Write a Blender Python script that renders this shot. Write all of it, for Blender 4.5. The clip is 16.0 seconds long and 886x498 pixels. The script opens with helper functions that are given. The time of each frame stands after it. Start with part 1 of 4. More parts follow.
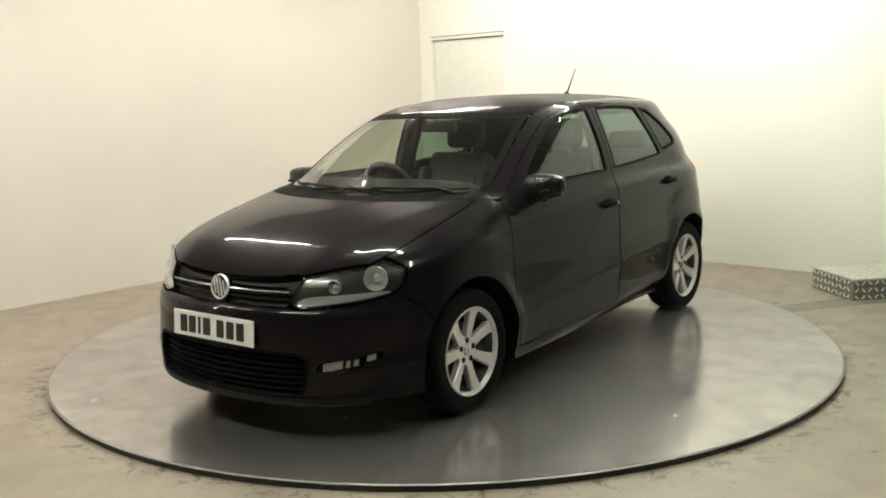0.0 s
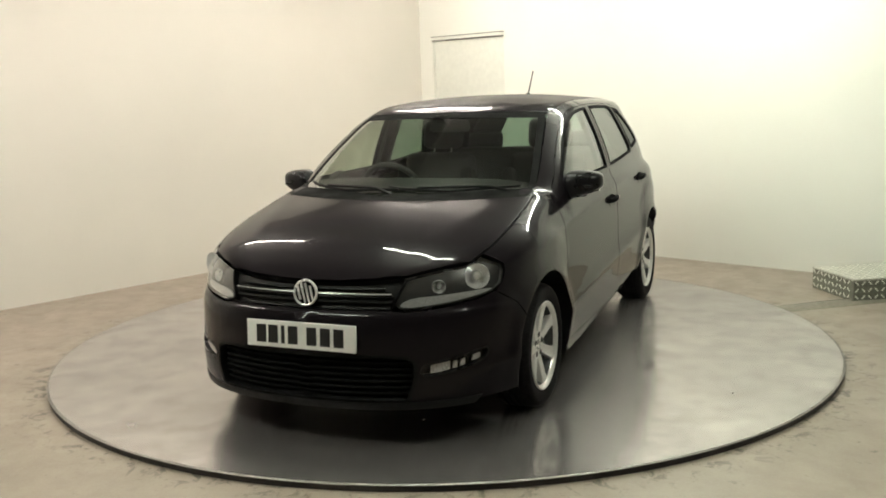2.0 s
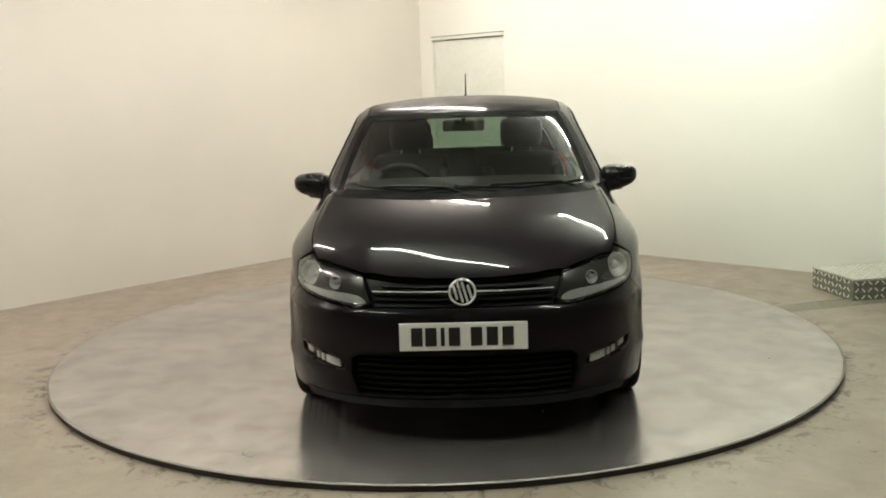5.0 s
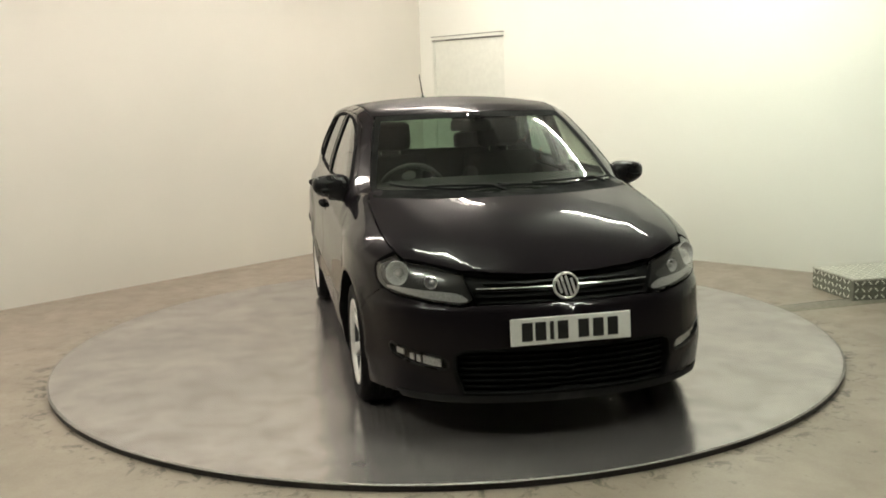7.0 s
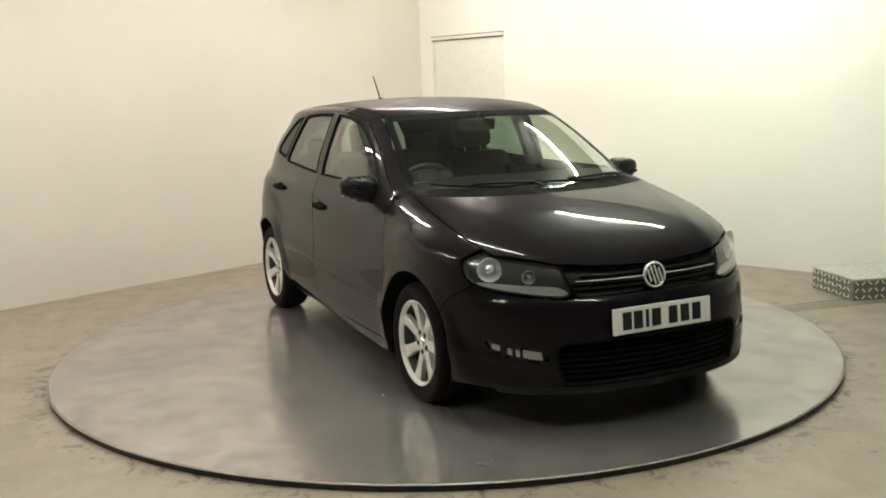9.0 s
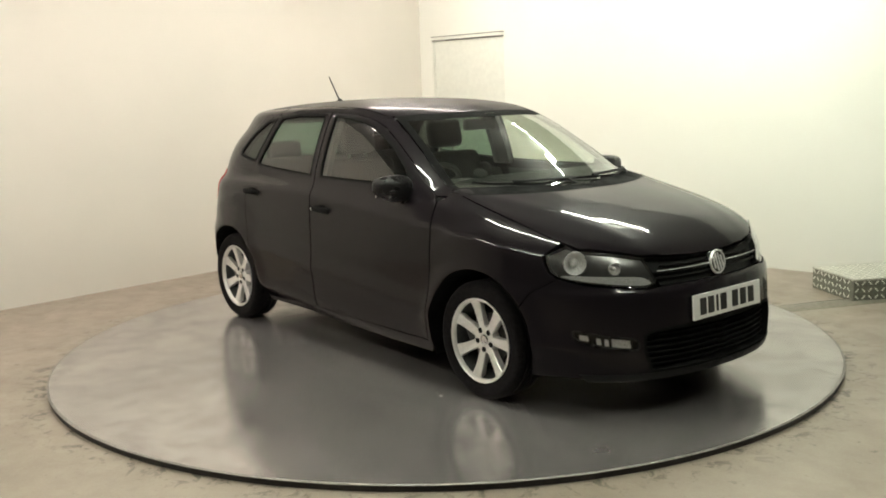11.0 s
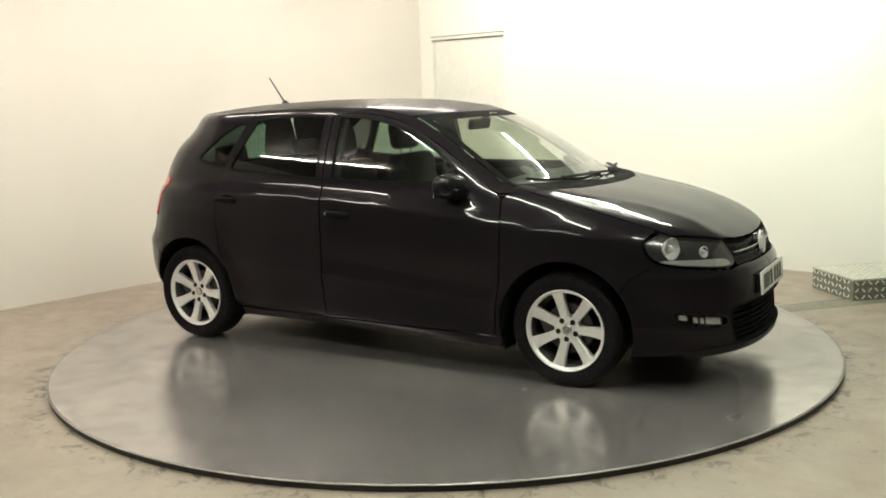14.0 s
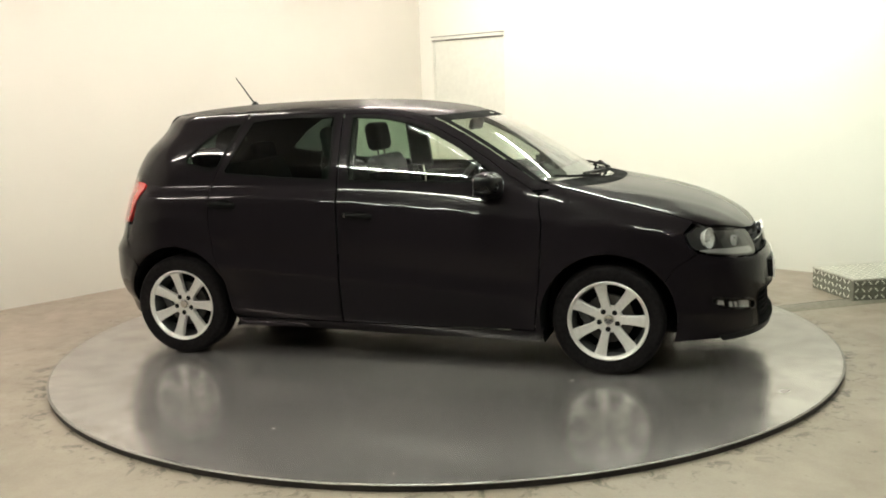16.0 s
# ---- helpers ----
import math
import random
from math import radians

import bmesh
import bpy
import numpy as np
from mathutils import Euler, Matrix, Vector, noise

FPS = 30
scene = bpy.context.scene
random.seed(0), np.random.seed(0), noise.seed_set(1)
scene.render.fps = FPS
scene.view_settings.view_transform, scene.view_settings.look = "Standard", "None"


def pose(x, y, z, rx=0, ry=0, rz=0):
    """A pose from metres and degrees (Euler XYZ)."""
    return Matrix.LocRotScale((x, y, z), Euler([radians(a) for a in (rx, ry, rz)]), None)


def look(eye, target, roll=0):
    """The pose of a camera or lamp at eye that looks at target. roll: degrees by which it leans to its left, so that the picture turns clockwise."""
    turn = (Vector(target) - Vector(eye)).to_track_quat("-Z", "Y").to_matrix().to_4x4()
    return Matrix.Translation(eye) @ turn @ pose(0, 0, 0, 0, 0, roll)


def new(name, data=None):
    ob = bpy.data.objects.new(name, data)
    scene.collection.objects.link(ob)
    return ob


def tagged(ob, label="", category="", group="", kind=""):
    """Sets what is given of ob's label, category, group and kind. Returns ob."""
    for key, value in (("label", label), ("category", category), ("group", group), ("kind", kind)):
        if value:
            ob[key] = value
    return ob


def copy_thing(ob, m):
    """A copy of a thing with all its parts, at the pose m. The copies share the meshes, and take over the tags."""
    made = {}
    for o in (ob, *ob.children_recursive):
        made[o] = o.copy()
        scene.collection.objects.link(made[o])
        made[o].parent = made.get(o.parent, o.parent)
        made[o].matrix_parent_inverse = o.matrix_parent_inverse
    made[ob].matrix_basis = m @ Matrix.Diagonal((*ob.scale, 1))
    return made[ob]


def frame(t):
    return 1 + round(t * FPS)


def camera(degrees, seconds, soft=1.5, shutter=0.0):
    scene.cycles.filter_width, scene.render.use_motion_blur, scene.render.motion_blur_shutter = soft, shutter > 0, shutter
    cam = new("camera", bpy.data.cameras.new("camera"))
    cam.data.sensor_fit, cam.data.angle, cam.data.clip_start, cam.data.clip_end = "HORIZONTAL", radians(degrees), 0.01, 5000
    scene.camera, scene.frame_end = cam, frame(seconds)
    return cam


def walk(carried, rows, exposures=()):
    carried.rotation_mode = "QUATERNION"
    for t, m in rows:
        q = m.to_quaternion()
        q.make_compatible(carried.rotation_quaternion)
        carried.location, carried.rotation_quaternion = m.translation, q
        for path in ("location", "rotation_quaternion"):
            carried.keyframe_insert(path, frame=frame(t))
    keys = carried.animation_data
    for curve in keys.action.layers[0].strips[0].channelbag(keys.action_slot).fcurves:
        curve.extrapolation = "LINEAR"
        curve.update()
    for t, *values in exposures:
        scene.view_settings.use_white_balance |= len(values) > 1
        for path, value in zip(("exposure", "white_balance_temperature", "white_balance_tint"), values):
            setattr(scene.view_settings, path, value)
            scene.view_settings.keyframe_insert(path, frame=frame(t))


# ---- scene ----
from mathutils.geometry import delaunay_2d_cdt

# ---- camera: fixed on a stand ----
TABLE = 0.03                       # height of the turntable's deck above the floor
EYE = Vector((0.0, -5.665, 1.454 + TABLE))
AIM = Vector((0.0009, 0.9870, -0.1604))
cam = camera(49.9, 16.0, soft=1.8)
walk(cam, [(0.0, look(EYE, EYE + AIM, -1.8)), (16.0, look(EYE, EYE + AIM, -1.8))],
     exposures=[(0.0, 0.0), (2.0, -0.06), (4.0, -0.15), (6.5, -0.19), (8.0, -0.18), (9.5, -0.11), (11.5, 0.0), (13.5, 0.12), (16.0, 0.14)])

# the turntable's turn: seconds, degrees of the car's nose from the room's x axis
TURN = [(0.0, -127.0), (2.0, -113.12), (4.0, -99.22), (6.5, -82.0), (9.0, -64.63), (11.5, -47.45), (14.0, -30.4), (16.0, -16.85)]
CAR_OFF = (-0.166, 0.152)          # the car's middle from the turntable's axis, in the car's own space

# ---- light: ceiling tubes only, no daylight; the hall behind the camera is dark ----
world = bpy.data.worlds.new("world")
scene.world = world
world.use_nodes = True
world.node_tree.nodes["Background"].inputs[0].default_value = (0.6, 0.62, 0.6, 1)
world.node_tree.nodes["Background"].inputs[1].default_value = 0.02
TUBE_WARM = (1.0, 0.905, 0.80)
TUBE_GREEN = (0.955, 1.0, 0.84)
TUBE_POWER = 172.0

# ---- materials ----


def nodes_of(name):
    m = bpy.data.materials.new(name)
    m.use_nodes = True
    nt = m.node_tree
    return m, nt, nt.nodes["Principled BSDF"]


def set_in(node, **kw):
    for k, v in kw.items():
        node.inputs[k.replace("_", " ")].default_value = v


def coords(nt, scale=(1, 1, 1), space="Object"):
    tc = nt.nodes.new("ShaderNodeTexCoord")
    mp = nt.nodes.new("ShaderNodeMapping")
    mp.inputs["Scale"].default_value = scale
    nt.links.new(tc.outputs[space], mp.inputs[0])
    return mp.outputs[0]


def noise_tex(nt, vec, scale, detail=4.0, rough=0.55, distortion=0.0):
    n = nt.nodes.new("ShaderNodeTexNoise")
    n.inputs["Scale"].default_value = scale
    n.inputs["Detail"].default_value = detail
    n.inputs["Roughness"].default_value = rough
    n.inputs["Distortion"].default_value = distortion
    nt.links.new(vec, n.inputs["Vector"])
    return n.outputs["Fac"]


def ramp(nt, fac, stops):
    r = nt.nodes.new("ShaderNodeValToRGB")
    el = r.color_ramp.elements
    while len(el) < len(stops):
        el.new(0.5)
    for e, (p, c) in zip(el, stops):
        e.position = p
        e.color = (*c, 1) if isinstance(c, tuple) else (c, c, c, 1)
    nt.links.new(fac, r.inputs[0])
    return r.outputs[0]


def mix(nt, fac, a, b, kind="MIX"):
    n = nt.nodes.new("ShaderNodeMix")
    n.data_type = "RGBA"
    n.blend_type = kind
    for sock, v in ((n.inputs[0], fac), (n.inputs[6], a), (n.inputs[7], b)):
        if hasattr(v, "is_linked"):
            nt.links.new(v, sock)
        elif isinstance(v, tuple):
            sock.default_value = (*v, 1)
        else:
            sock.default_value = v
    return n.outputs[2]


def bump(nt, bsdf, height, strength, dist):
    b = nt.nodes.new("ShaderNodeBump")
    b.inputs["Strength"].default_value = strength
    b.inputs["Distance"].default_value = dist
    nt.links.new(height, b.inputs["Height"])
    nt.links.new(b.outputs[0], bsdf.inputs["Normal"])


def plain(name, color, rough, metal=0.0, grain=40.0, vary=0.12, bump_d=0.0, coat=0.0, spec=0.5):
    m, nt, b = nodes_of(name)
    set_in(b, Roughness=rough, Metallic=metal)
    b.inputs["Coat Weight"].default_value = coat
    b.inputs["Coat Roughness"].default_value = 0.03
    b.inputs["Specular IOR Level"].default_value = spec
    v = coords(nt)
    f = noise_tex(nt, v, grain, 5)
    lo = tuple(c * (1 - vary) for c in color)
    hi = tuple(min(1.0, c * (1 + vary)) for c in color)
    nt.links.new(ramp(nt, f, [(0.3, lo), (0.7, hi)]), b.inputs["Base Color"])
    g = noise_tex(nt, v, grain * 0.15, 3)
    nt.links.new(ramp(nt, g, [(0.3, max(0.0, rough * 0.85)), (0.7, min(1.0, rough * 1.2))]), b.inputs["Roughness"])
    if bump_d:
        bump(nt, b, f, 0.4, bump_d)
    return m


def wall_paint(name, color):
    m, nt, b = nodes_of(name)
    v = coords(nt)
    big = noise_tex(nt, v, 0.7, 4)
    fine = noise_tex(nt, v, 60, 4)
    c = ramp(nt, big, [(0.3, tuple(x * 0.94 for x in color)), (0.7, color)])
    dirt = noise_tex(nt, v, 5.0, 6, 0.7)
    c = mix(nt, ramp(nt, dirt, [(0.62, 0.0), (0.8, 0.18)]), c, tuple(x * 0.8 for x in color))
    nt.links.new(c, b.inputs["Base Color"])
    set_in(b, Roughness=0.65)
    bump(nt, b, fine, 0.15, 0.002)
    return m


def concrete():
    m, nt, b = nodes_of("painted_concrete")
    v = coords(nt)
    big = noise_tex(nt, v, 0.9, 6, 0.6, 0.4)
    mid = noise_tex(nt, v, 5, 8, 0.65, 0.2)
    fine = noise_tex(nt, v, 90, 4)
    c = ramp(nt, big, [(0.3, (0.285, 0.235, 0.188)), (0.7, (0.36, 0.300, 0.245))])
    c = mix(nt, ramp(nt, mid, [(0.35, 0.0), (0.75, 0.38)]), c, (0.23, 0.188, 0.148))
    spots = noise_tex(nt, v, 14, 3, 0.5)
    c = mix(nt, ramp(nt, spots, [(0.66, 0.0), (0.73, 0.75)]), c, (0.12, 0.105, 0.08))
    c = mix(nt, ramp(nt, fine, [(0.4, 0.0), (0.7, 0.2)]), c, (0.4, 0.37, 0.3))
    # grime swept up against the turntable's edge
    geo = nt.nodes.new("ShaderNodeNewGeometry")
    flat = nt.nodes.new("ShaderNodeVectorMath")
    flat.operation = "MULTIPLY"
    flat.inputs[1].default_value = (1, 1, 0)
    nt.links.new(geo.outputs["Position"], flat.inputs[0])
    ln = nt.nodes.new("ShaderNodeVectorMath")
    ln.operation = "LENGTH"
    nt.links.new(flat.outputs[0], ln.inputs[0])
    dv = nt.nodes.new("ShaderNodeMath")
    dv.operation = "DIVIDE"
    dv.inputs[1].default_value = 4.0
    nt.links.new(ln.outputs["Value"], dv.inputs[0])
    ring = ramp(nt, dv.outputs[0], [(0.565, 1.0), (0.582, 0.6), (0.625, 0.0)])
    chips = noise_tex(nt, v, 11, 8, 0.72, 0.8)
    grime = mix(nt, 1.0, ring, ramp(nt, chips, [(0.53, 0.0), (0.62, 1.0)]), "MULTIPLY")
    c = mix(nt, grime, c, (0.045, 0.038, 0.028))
    nt.links.new(c, b.inputs["Base Color"])
    nt.links.new(ramp(nt, mid, [(0.3, 0.28), (0.7, 0.5)]), b.inputs["Roughness"])
    bump(nt, b, mid, 0.2, 0.004)
    return m


def deck_metal():
    m, nt, b = nodes_of("worn_painted_deck")
    v = coords(nt)
    big = noise_tex(nt, v, 1.3, 5, 0.6, 0.6)
    mid = noise_tex(nt, v, 6, 7, 0.65, 0.3)
    fine = noise_tex(nt, v, 120, 3)
    c = ramp(nt, big, [(0.3, (0.385, 0.357, 0.358)), (0.7, (0.600, 0.557, 0.547))])
    c = mix(nt, ramp(nt, mid, [(0.42, 0.0), (0.70, 0.6)]), c, (0.295, 0.274, 0.270))
    c = mix(nt, ramp(nt, fine, [(0.45, 0.0), (0.7, 0.06)]), c, (0.45, 0.41, 0.36))
    # a broad darker patch towards one side, its outline broken by noise
    away = nt.nodes.new("ShaderNodeVectorMath")
    away.operation = "DISTANCE"
    away.inputs[1].default_value = (1.75, 0.6, TABLE)
    nt.links.new(v, away.inputs[0])
    edge = nt.nodes.new("ShaderNodeMath")
    edge.operation = "MULTIPLY_ADD"
    edge.inputs[1].default_value = 0.4
    nt.links.new(big, edge.inputs[0])
    span = nt.nodes.new("ShaderNodeMath")
    span.operation = "MULTIPLY"
    span.inputs[1].default_value = 0.6
    nt.links.new(away.outputs["Value"], span.inputs[0])
    nt.links.new(span.outputs[0], edge.inputs[2])
    c = mix(nt, ramp(nt, edge.outputs[0], [(0.35, 0.40), (0.65, 0.25), (1.0, 0.0)]), c, (0.20, 0.185, 0.185))
    nt.links.new(c, b.inputs["Base Color"])
    set_in(b, Metallic=0.76)
    # scuffs dragged across the deck by tyres
    sq = nt.nodes.new("ShaderNodeVectorMath")
    sq.operation = "MULTIPLY"
    sq.inputs[1].default_value = (0.8, 2.0, 1.0)
    nt.links.new(v, sq.inputs[0])
    scuff = noise_tex(nt, sq.outputs[0], 1.6, 5, 0.55, 0.3)
    rough = mix(nt, ramp(nt, scuff, [(0.35, 0.0), (0.75, 0.7)]), ramp(nt, mid, [(0.32, (0.10, 0.10, 0.10)), (0.68, (0.25, 0.25, 0.25))]), (0.31, 0.31, 0.31))
    nt.links.new(rough, b.inputs["Roughness"])
    bump(nt, b, big, 0.12, 0.01)
    return m


def glow(name, color, strength):
    m, nt, b = nodes_of(name)
    set_in(b, Base_Color=(0.8, 0.8, 0.8, 1))
    b.inputs["Emission Color"].default_value = (*color, 1)
    b.inputs["Emission Strength"].default_value = strength
    return m


MAT = {
    "wall_warm": wall_paint("cream_wall_paint", (0.80, 0.765, 0.70)),
    "wall_cool": wall_paint("white_wall_paint", (0.80, 0.80, 0.74)),
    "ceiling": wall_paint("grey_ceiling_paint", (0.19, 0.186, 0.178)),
    "wall_dark": wall_paint("unlit_space_dark", (0.045, 0.043, 0.042)),
    "floor": concrete(),
    "deck": deck_metal(),
    "rim_black": plain("black_rubber_edge", (0.020, 0.0155, 0.014), 0.6, 0, 30, 0.3, 0.002),
    "steel_edge": plain("worn_steel_edge", (0.30, 0.28, 0.26), 0.5, 0.6, 60, 0.2),
    "door_paint": plain("door_paint", (0.70, 0.71, 0.65), 0.5, 0, 20, 0.04),
    "gap_grey": plain("gap_grey", (0.22, 0.22, 0.20), 0.45, 0.5, 40, 0.15),
    "lamp_white": plain("grey_enamel", (0.45, 0.45, 0.43), 0.35, 0, 30, 0.05),
    "glow_warm": glow("warm_fluorescent_tube", TUBE_WARM, TUBE_POWER * 0.85),
    "glow_green": glow("greenish_fluorescent_tube", TUBE_GREEN, TUBE_POWER * 1.08),
}

# ---- mesh helpers ----


def mesh_object(name, verts, faces, mat, parent=None, label="", smooth=False):
    me = bpy.data.meshes.new(name)
    me.from_pydata([tuple(v) for v in verts], [], [tuple(f) for f in faces])
    me.materials.append(mat)
    if smooth:
        me.polygons.foreach_set("use_smooth", [True] * len(me.polygons))
    ob = new(name, me)
    ob.parent = parent
    if label:
        ob["label"] = label
    return ob


def part(name, bm, mat, parent=None, label="", smooth=None):
    """Links a bmesh as one mesh object. smooth: the angle in degrees under which edges are smooth."""
    me = bpy.data.meshes.new(name)
    bmesh.ops.recalc_face_normals(bm, faces=bm.faces)
    if smooth:
        for f in bm.faces:
            f.smooth = True
        for e in bm.edges:
            if len(e.link_faces) == 2 and e.calc_face_angle(0) > radians(smooth):
                e.smooth = False
    bm.to_mesh(me)
    bm.free()
    me.materials.append(mat)
    ob = new(name, me)
    ob.parent = parent
    if label:
        ob["label"] = label
    return ob


def box(size, m=None, bevel=0.0, bm=None, seg=2):
    """A box with rounded edges, centred on the pose m."""
    own = bmesh.new()
    bmesh.ops.create_cube(own, size=1.0, matrix=Matrix.Diagonal((*size, 1)))
    if bevel:
        bmesh.ops.bevel(own, geom=own.edges[:], offset=bevel, segments=seg, affect="EDGES", profile=0.5)
    if m is not None:
        bmesh.ops.transform(own, matrix=m, verts=own.verts)
    return join(bm, own)


def join(bm, own):
    if bm is None:
        return own
    me = bpy.data.meshes.new("t")
    own.to_mesh(me)
    own.free()
    bm.from_mesh(me)
    bpy.data.meshes.remove(me)
    return bm


def lathe(profile, n=48, m=None, bm=None, close=False):
    """Spins (radius, height) points round the z axis."""
    own = bmesh.new()
    rings = []
    for r, z in profile:
        if r < 1e-6:
            rings.append([own.verts.new((0, 0, z))])
        else:
            rings.append([own.verts.new((r * math.cos(2 * math.pi * i / n), r * math.sin(2 * math.pi * i / n), z)) for i in range(n)])
    pairs = list(zip(rings, rings[1:]))
    if close:
        pairs.append((rings[-1], rings[0]))
    for a, b in pairs:
        for i in range(n):
            j = (i + 1) % n
            if len(a) == 1 and len(b) == 1:
                continue
            if len(a) == 1:
                own.faces.new((a[0], b[i], b[j]))
            elif len(b) == 1:
                own.faces.new((a[i], a[j], b[0]))
            else:
                own.faces.new((a[i], a[j], b[j], b[i]))
    if m is not None:
        bmesh.ops.transform(own, matrix=m, verts=own.verts)
    return join(bm, own)


def tube(points, radius, n=8, bm=None, taper=None):
    """A round bar along a line of points."""
    own = bmesh.new()
    pts = [Vector(p) for p in points]
    rings = []
    for i, p in enumerate(pts):
        d = (pts[min(i + 1, len(pts) - 1)] - pts[max(i - 1, 0)]).normalized()
        q = d.to_track_quat("Z", "Y").to_matrix()
        r = radius if taper is None else radius + (taper - radius) * i / (len(pts) - 1)
        rings.append([own.verts.new(p + q @ Vector((r * math.cos(2 * math.pi * k / n), r * math.sin(2 * math.pi * k / n), 0))) for k in range(n)])
    for a, b in zip(rings, rings[1:]):
        for k in range(n):
            own.faces.new((a[k], a[(k + 1) % n], b[(k + 1) % n], b[k]))
    own.faces.new(rings[0][::-1])
    own.faces.new(rings[-1])
    return join(bm, own)


def thing(name, m, label, category, group="", kind=""):
    ob = new(name)
    ob.empty_display_size = 0.2
    ob.matrix_world = m
    return tagged(ob, label, category, group, kind)


# ---- the room: two walls meet in a corner behind the turntable ----
CORNER = Vector((-0.164, 4.62, 0.0))
AWAY = -43.0                                   # bearing of the right-hand wall from the corner, degrees
LONG, WIDE, HIGH, THICK = 11.0, 11.0, 2.78, 0.2
ROOM = Matrix.Translation(CORNER) @ pose(0, 0, 0, 0, 0, AWAY)   # x along one wall, -y along the other

DOOR_A, DOOR_B, DOOR_H = 0.178, 1.135, 2.078    # the door's opening along the wall


def slab(name, x0, x1, y0, y1, z0, z1, mat, label, category, kind="structure"):
    bm = box((x1 - x0, y1 - y0, z1 - z0), pose((x0 + x1) / 2, (y0 + y1) / 2, (z0 + z1) / 2))
    ob = part(name, bm, mat)
    ob.matrix_world = ROOM
    return tagged(ob, label, category, kind=kind)


def build_room():
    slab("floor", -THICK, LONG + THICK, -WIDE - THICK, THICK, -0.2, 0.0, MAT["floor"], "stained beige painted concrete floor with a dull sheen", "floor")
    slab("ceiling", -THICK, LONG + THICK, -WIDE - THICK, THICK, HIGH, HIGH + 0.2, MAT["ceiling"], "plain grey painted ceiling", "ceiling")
    slab("wall_west", -THICK, 0, -WIDE - THICK, 0.0, 0, HIGH, MAT["wall_warm"], "cream painted plain studio wall with scuffed base", "wall")
    # South and east walls are unseen; their dark colour stands for an unlit hall.
    slab("wall_south", 0, LONG, -WIDE - THICK, -WIDE, 0, HIGH, MAT["wall_dark"], "plain unseen wall coloured dark for an unlit hall", "wall")
    slab("wall_east", LONG, LONG + THICK, -WIDE - THICK, 0, 0, HIGH, MAT["wall_dark"], "plain unseen wall coloured dark for an unlit hall", "wall")
    # the wall with the door is one mesh with the opening through it
    bm = bmesh.new()
    for x0, x1, z0, z1 in ((-THICK, DOOR_A, 0, HIGH), (DOOR_B, LONG + THICK, 0, HIGH), (DOOR_A, DOOR_B, DOOR_H, HIGH)):
        box((x1 - x0, THICK, z1 - z0), pose((x0 + x1) / 2, THICK / 2, (z0 + z1) / 2), 0, bm)
    bmesh.ops.remove_doubles(bm, verts=bm.verts, dist=1e-4)
    ob = part("wall_north", bm, MAT["wall_cool"])
    ob.matrix_world = ROOM
    tagged(ob, "white painted plain studio wall with a door", "wall", kind="structure")


build_room()


def build_turntable():
    t = thing("turntable", pose(0, 0, 0), "round worn metal car turntable with a black edge", "turntable")
    R = 2.26
    bm = lathe([(0, TABLE - 0.012), (0, TABLE), (0.6, TABLE), (1.2, TABLE), (1.8, TABLE), (R - 0.012, TABLE)][1:], 160)
    part("deck", bm, MAT["deck"], t)
    bm = lathe([(R - 0.011, TABLE), (R - 0.004, TABLE), (R, TABLE - 0.003), (R, TABLE - 0.005), (R - 0.011, TABLE - 0.005)], 160, close=True)
    part("steel_edge", bm, MAT["steel_edge"], t, "bright worn steel edge strip", 40)
    bm = lathe([(R - 0.06, TABLE - 0.006), (R - 0.004, TABLE - 0.006), (R - 0.004, 0.001), (R - 0.06, 0.001)], 160, close=True)
    part("skirt", bm, MAT["rim_black"], t, "black rubber skirt", 40)
    return t


turntable = build_turntable()

# ---- ceiling lights: twin fluorescent battens ----
# The batten at a = 6.31 is an extra, added to brighten the right-hand floor.
LIGHTS = [(a, b, "glow_warm" if a < 2 else "glow_green") for b in (-1.5, -4.12, -6.8) for a in (1.45, 3.88, 6.31) if a < 6 or b == -4.12]
LAMP_Z = 2.63


def build_light(a, b, glow_name):
    t = thing("ceiling_light", ROOM @ pose(a, b, LAMP_Z), "slim grey fluorescent batten with a lit tube on the ceiling", "ceiling light", "ceiling lights")
    part("housing", box((1.56, 0.075, 0.06), pose(0, 0, HIGH - LAMP_Z - 0.030), 0.008), MAT["lamp_white"], t)
    part("tube", tube([(-0.745, 0, 0), (0.745, 0, 0)], 0.019, 12), MAT[glow_name], t, "lit fluorescent tube")
    for x in (-0.76, 0.76):
        part("tube_holder", box((0.03, 0.05, HIGH - LAMP_Z - 0.03), pose(x, 0, (HIGH - LAMP_Z - 0.07) / 2), 0.004), MAT["lamp_white"], t)
    return t


for row in LIGHTS:
    build_light(*row)
# ---- car materials ----


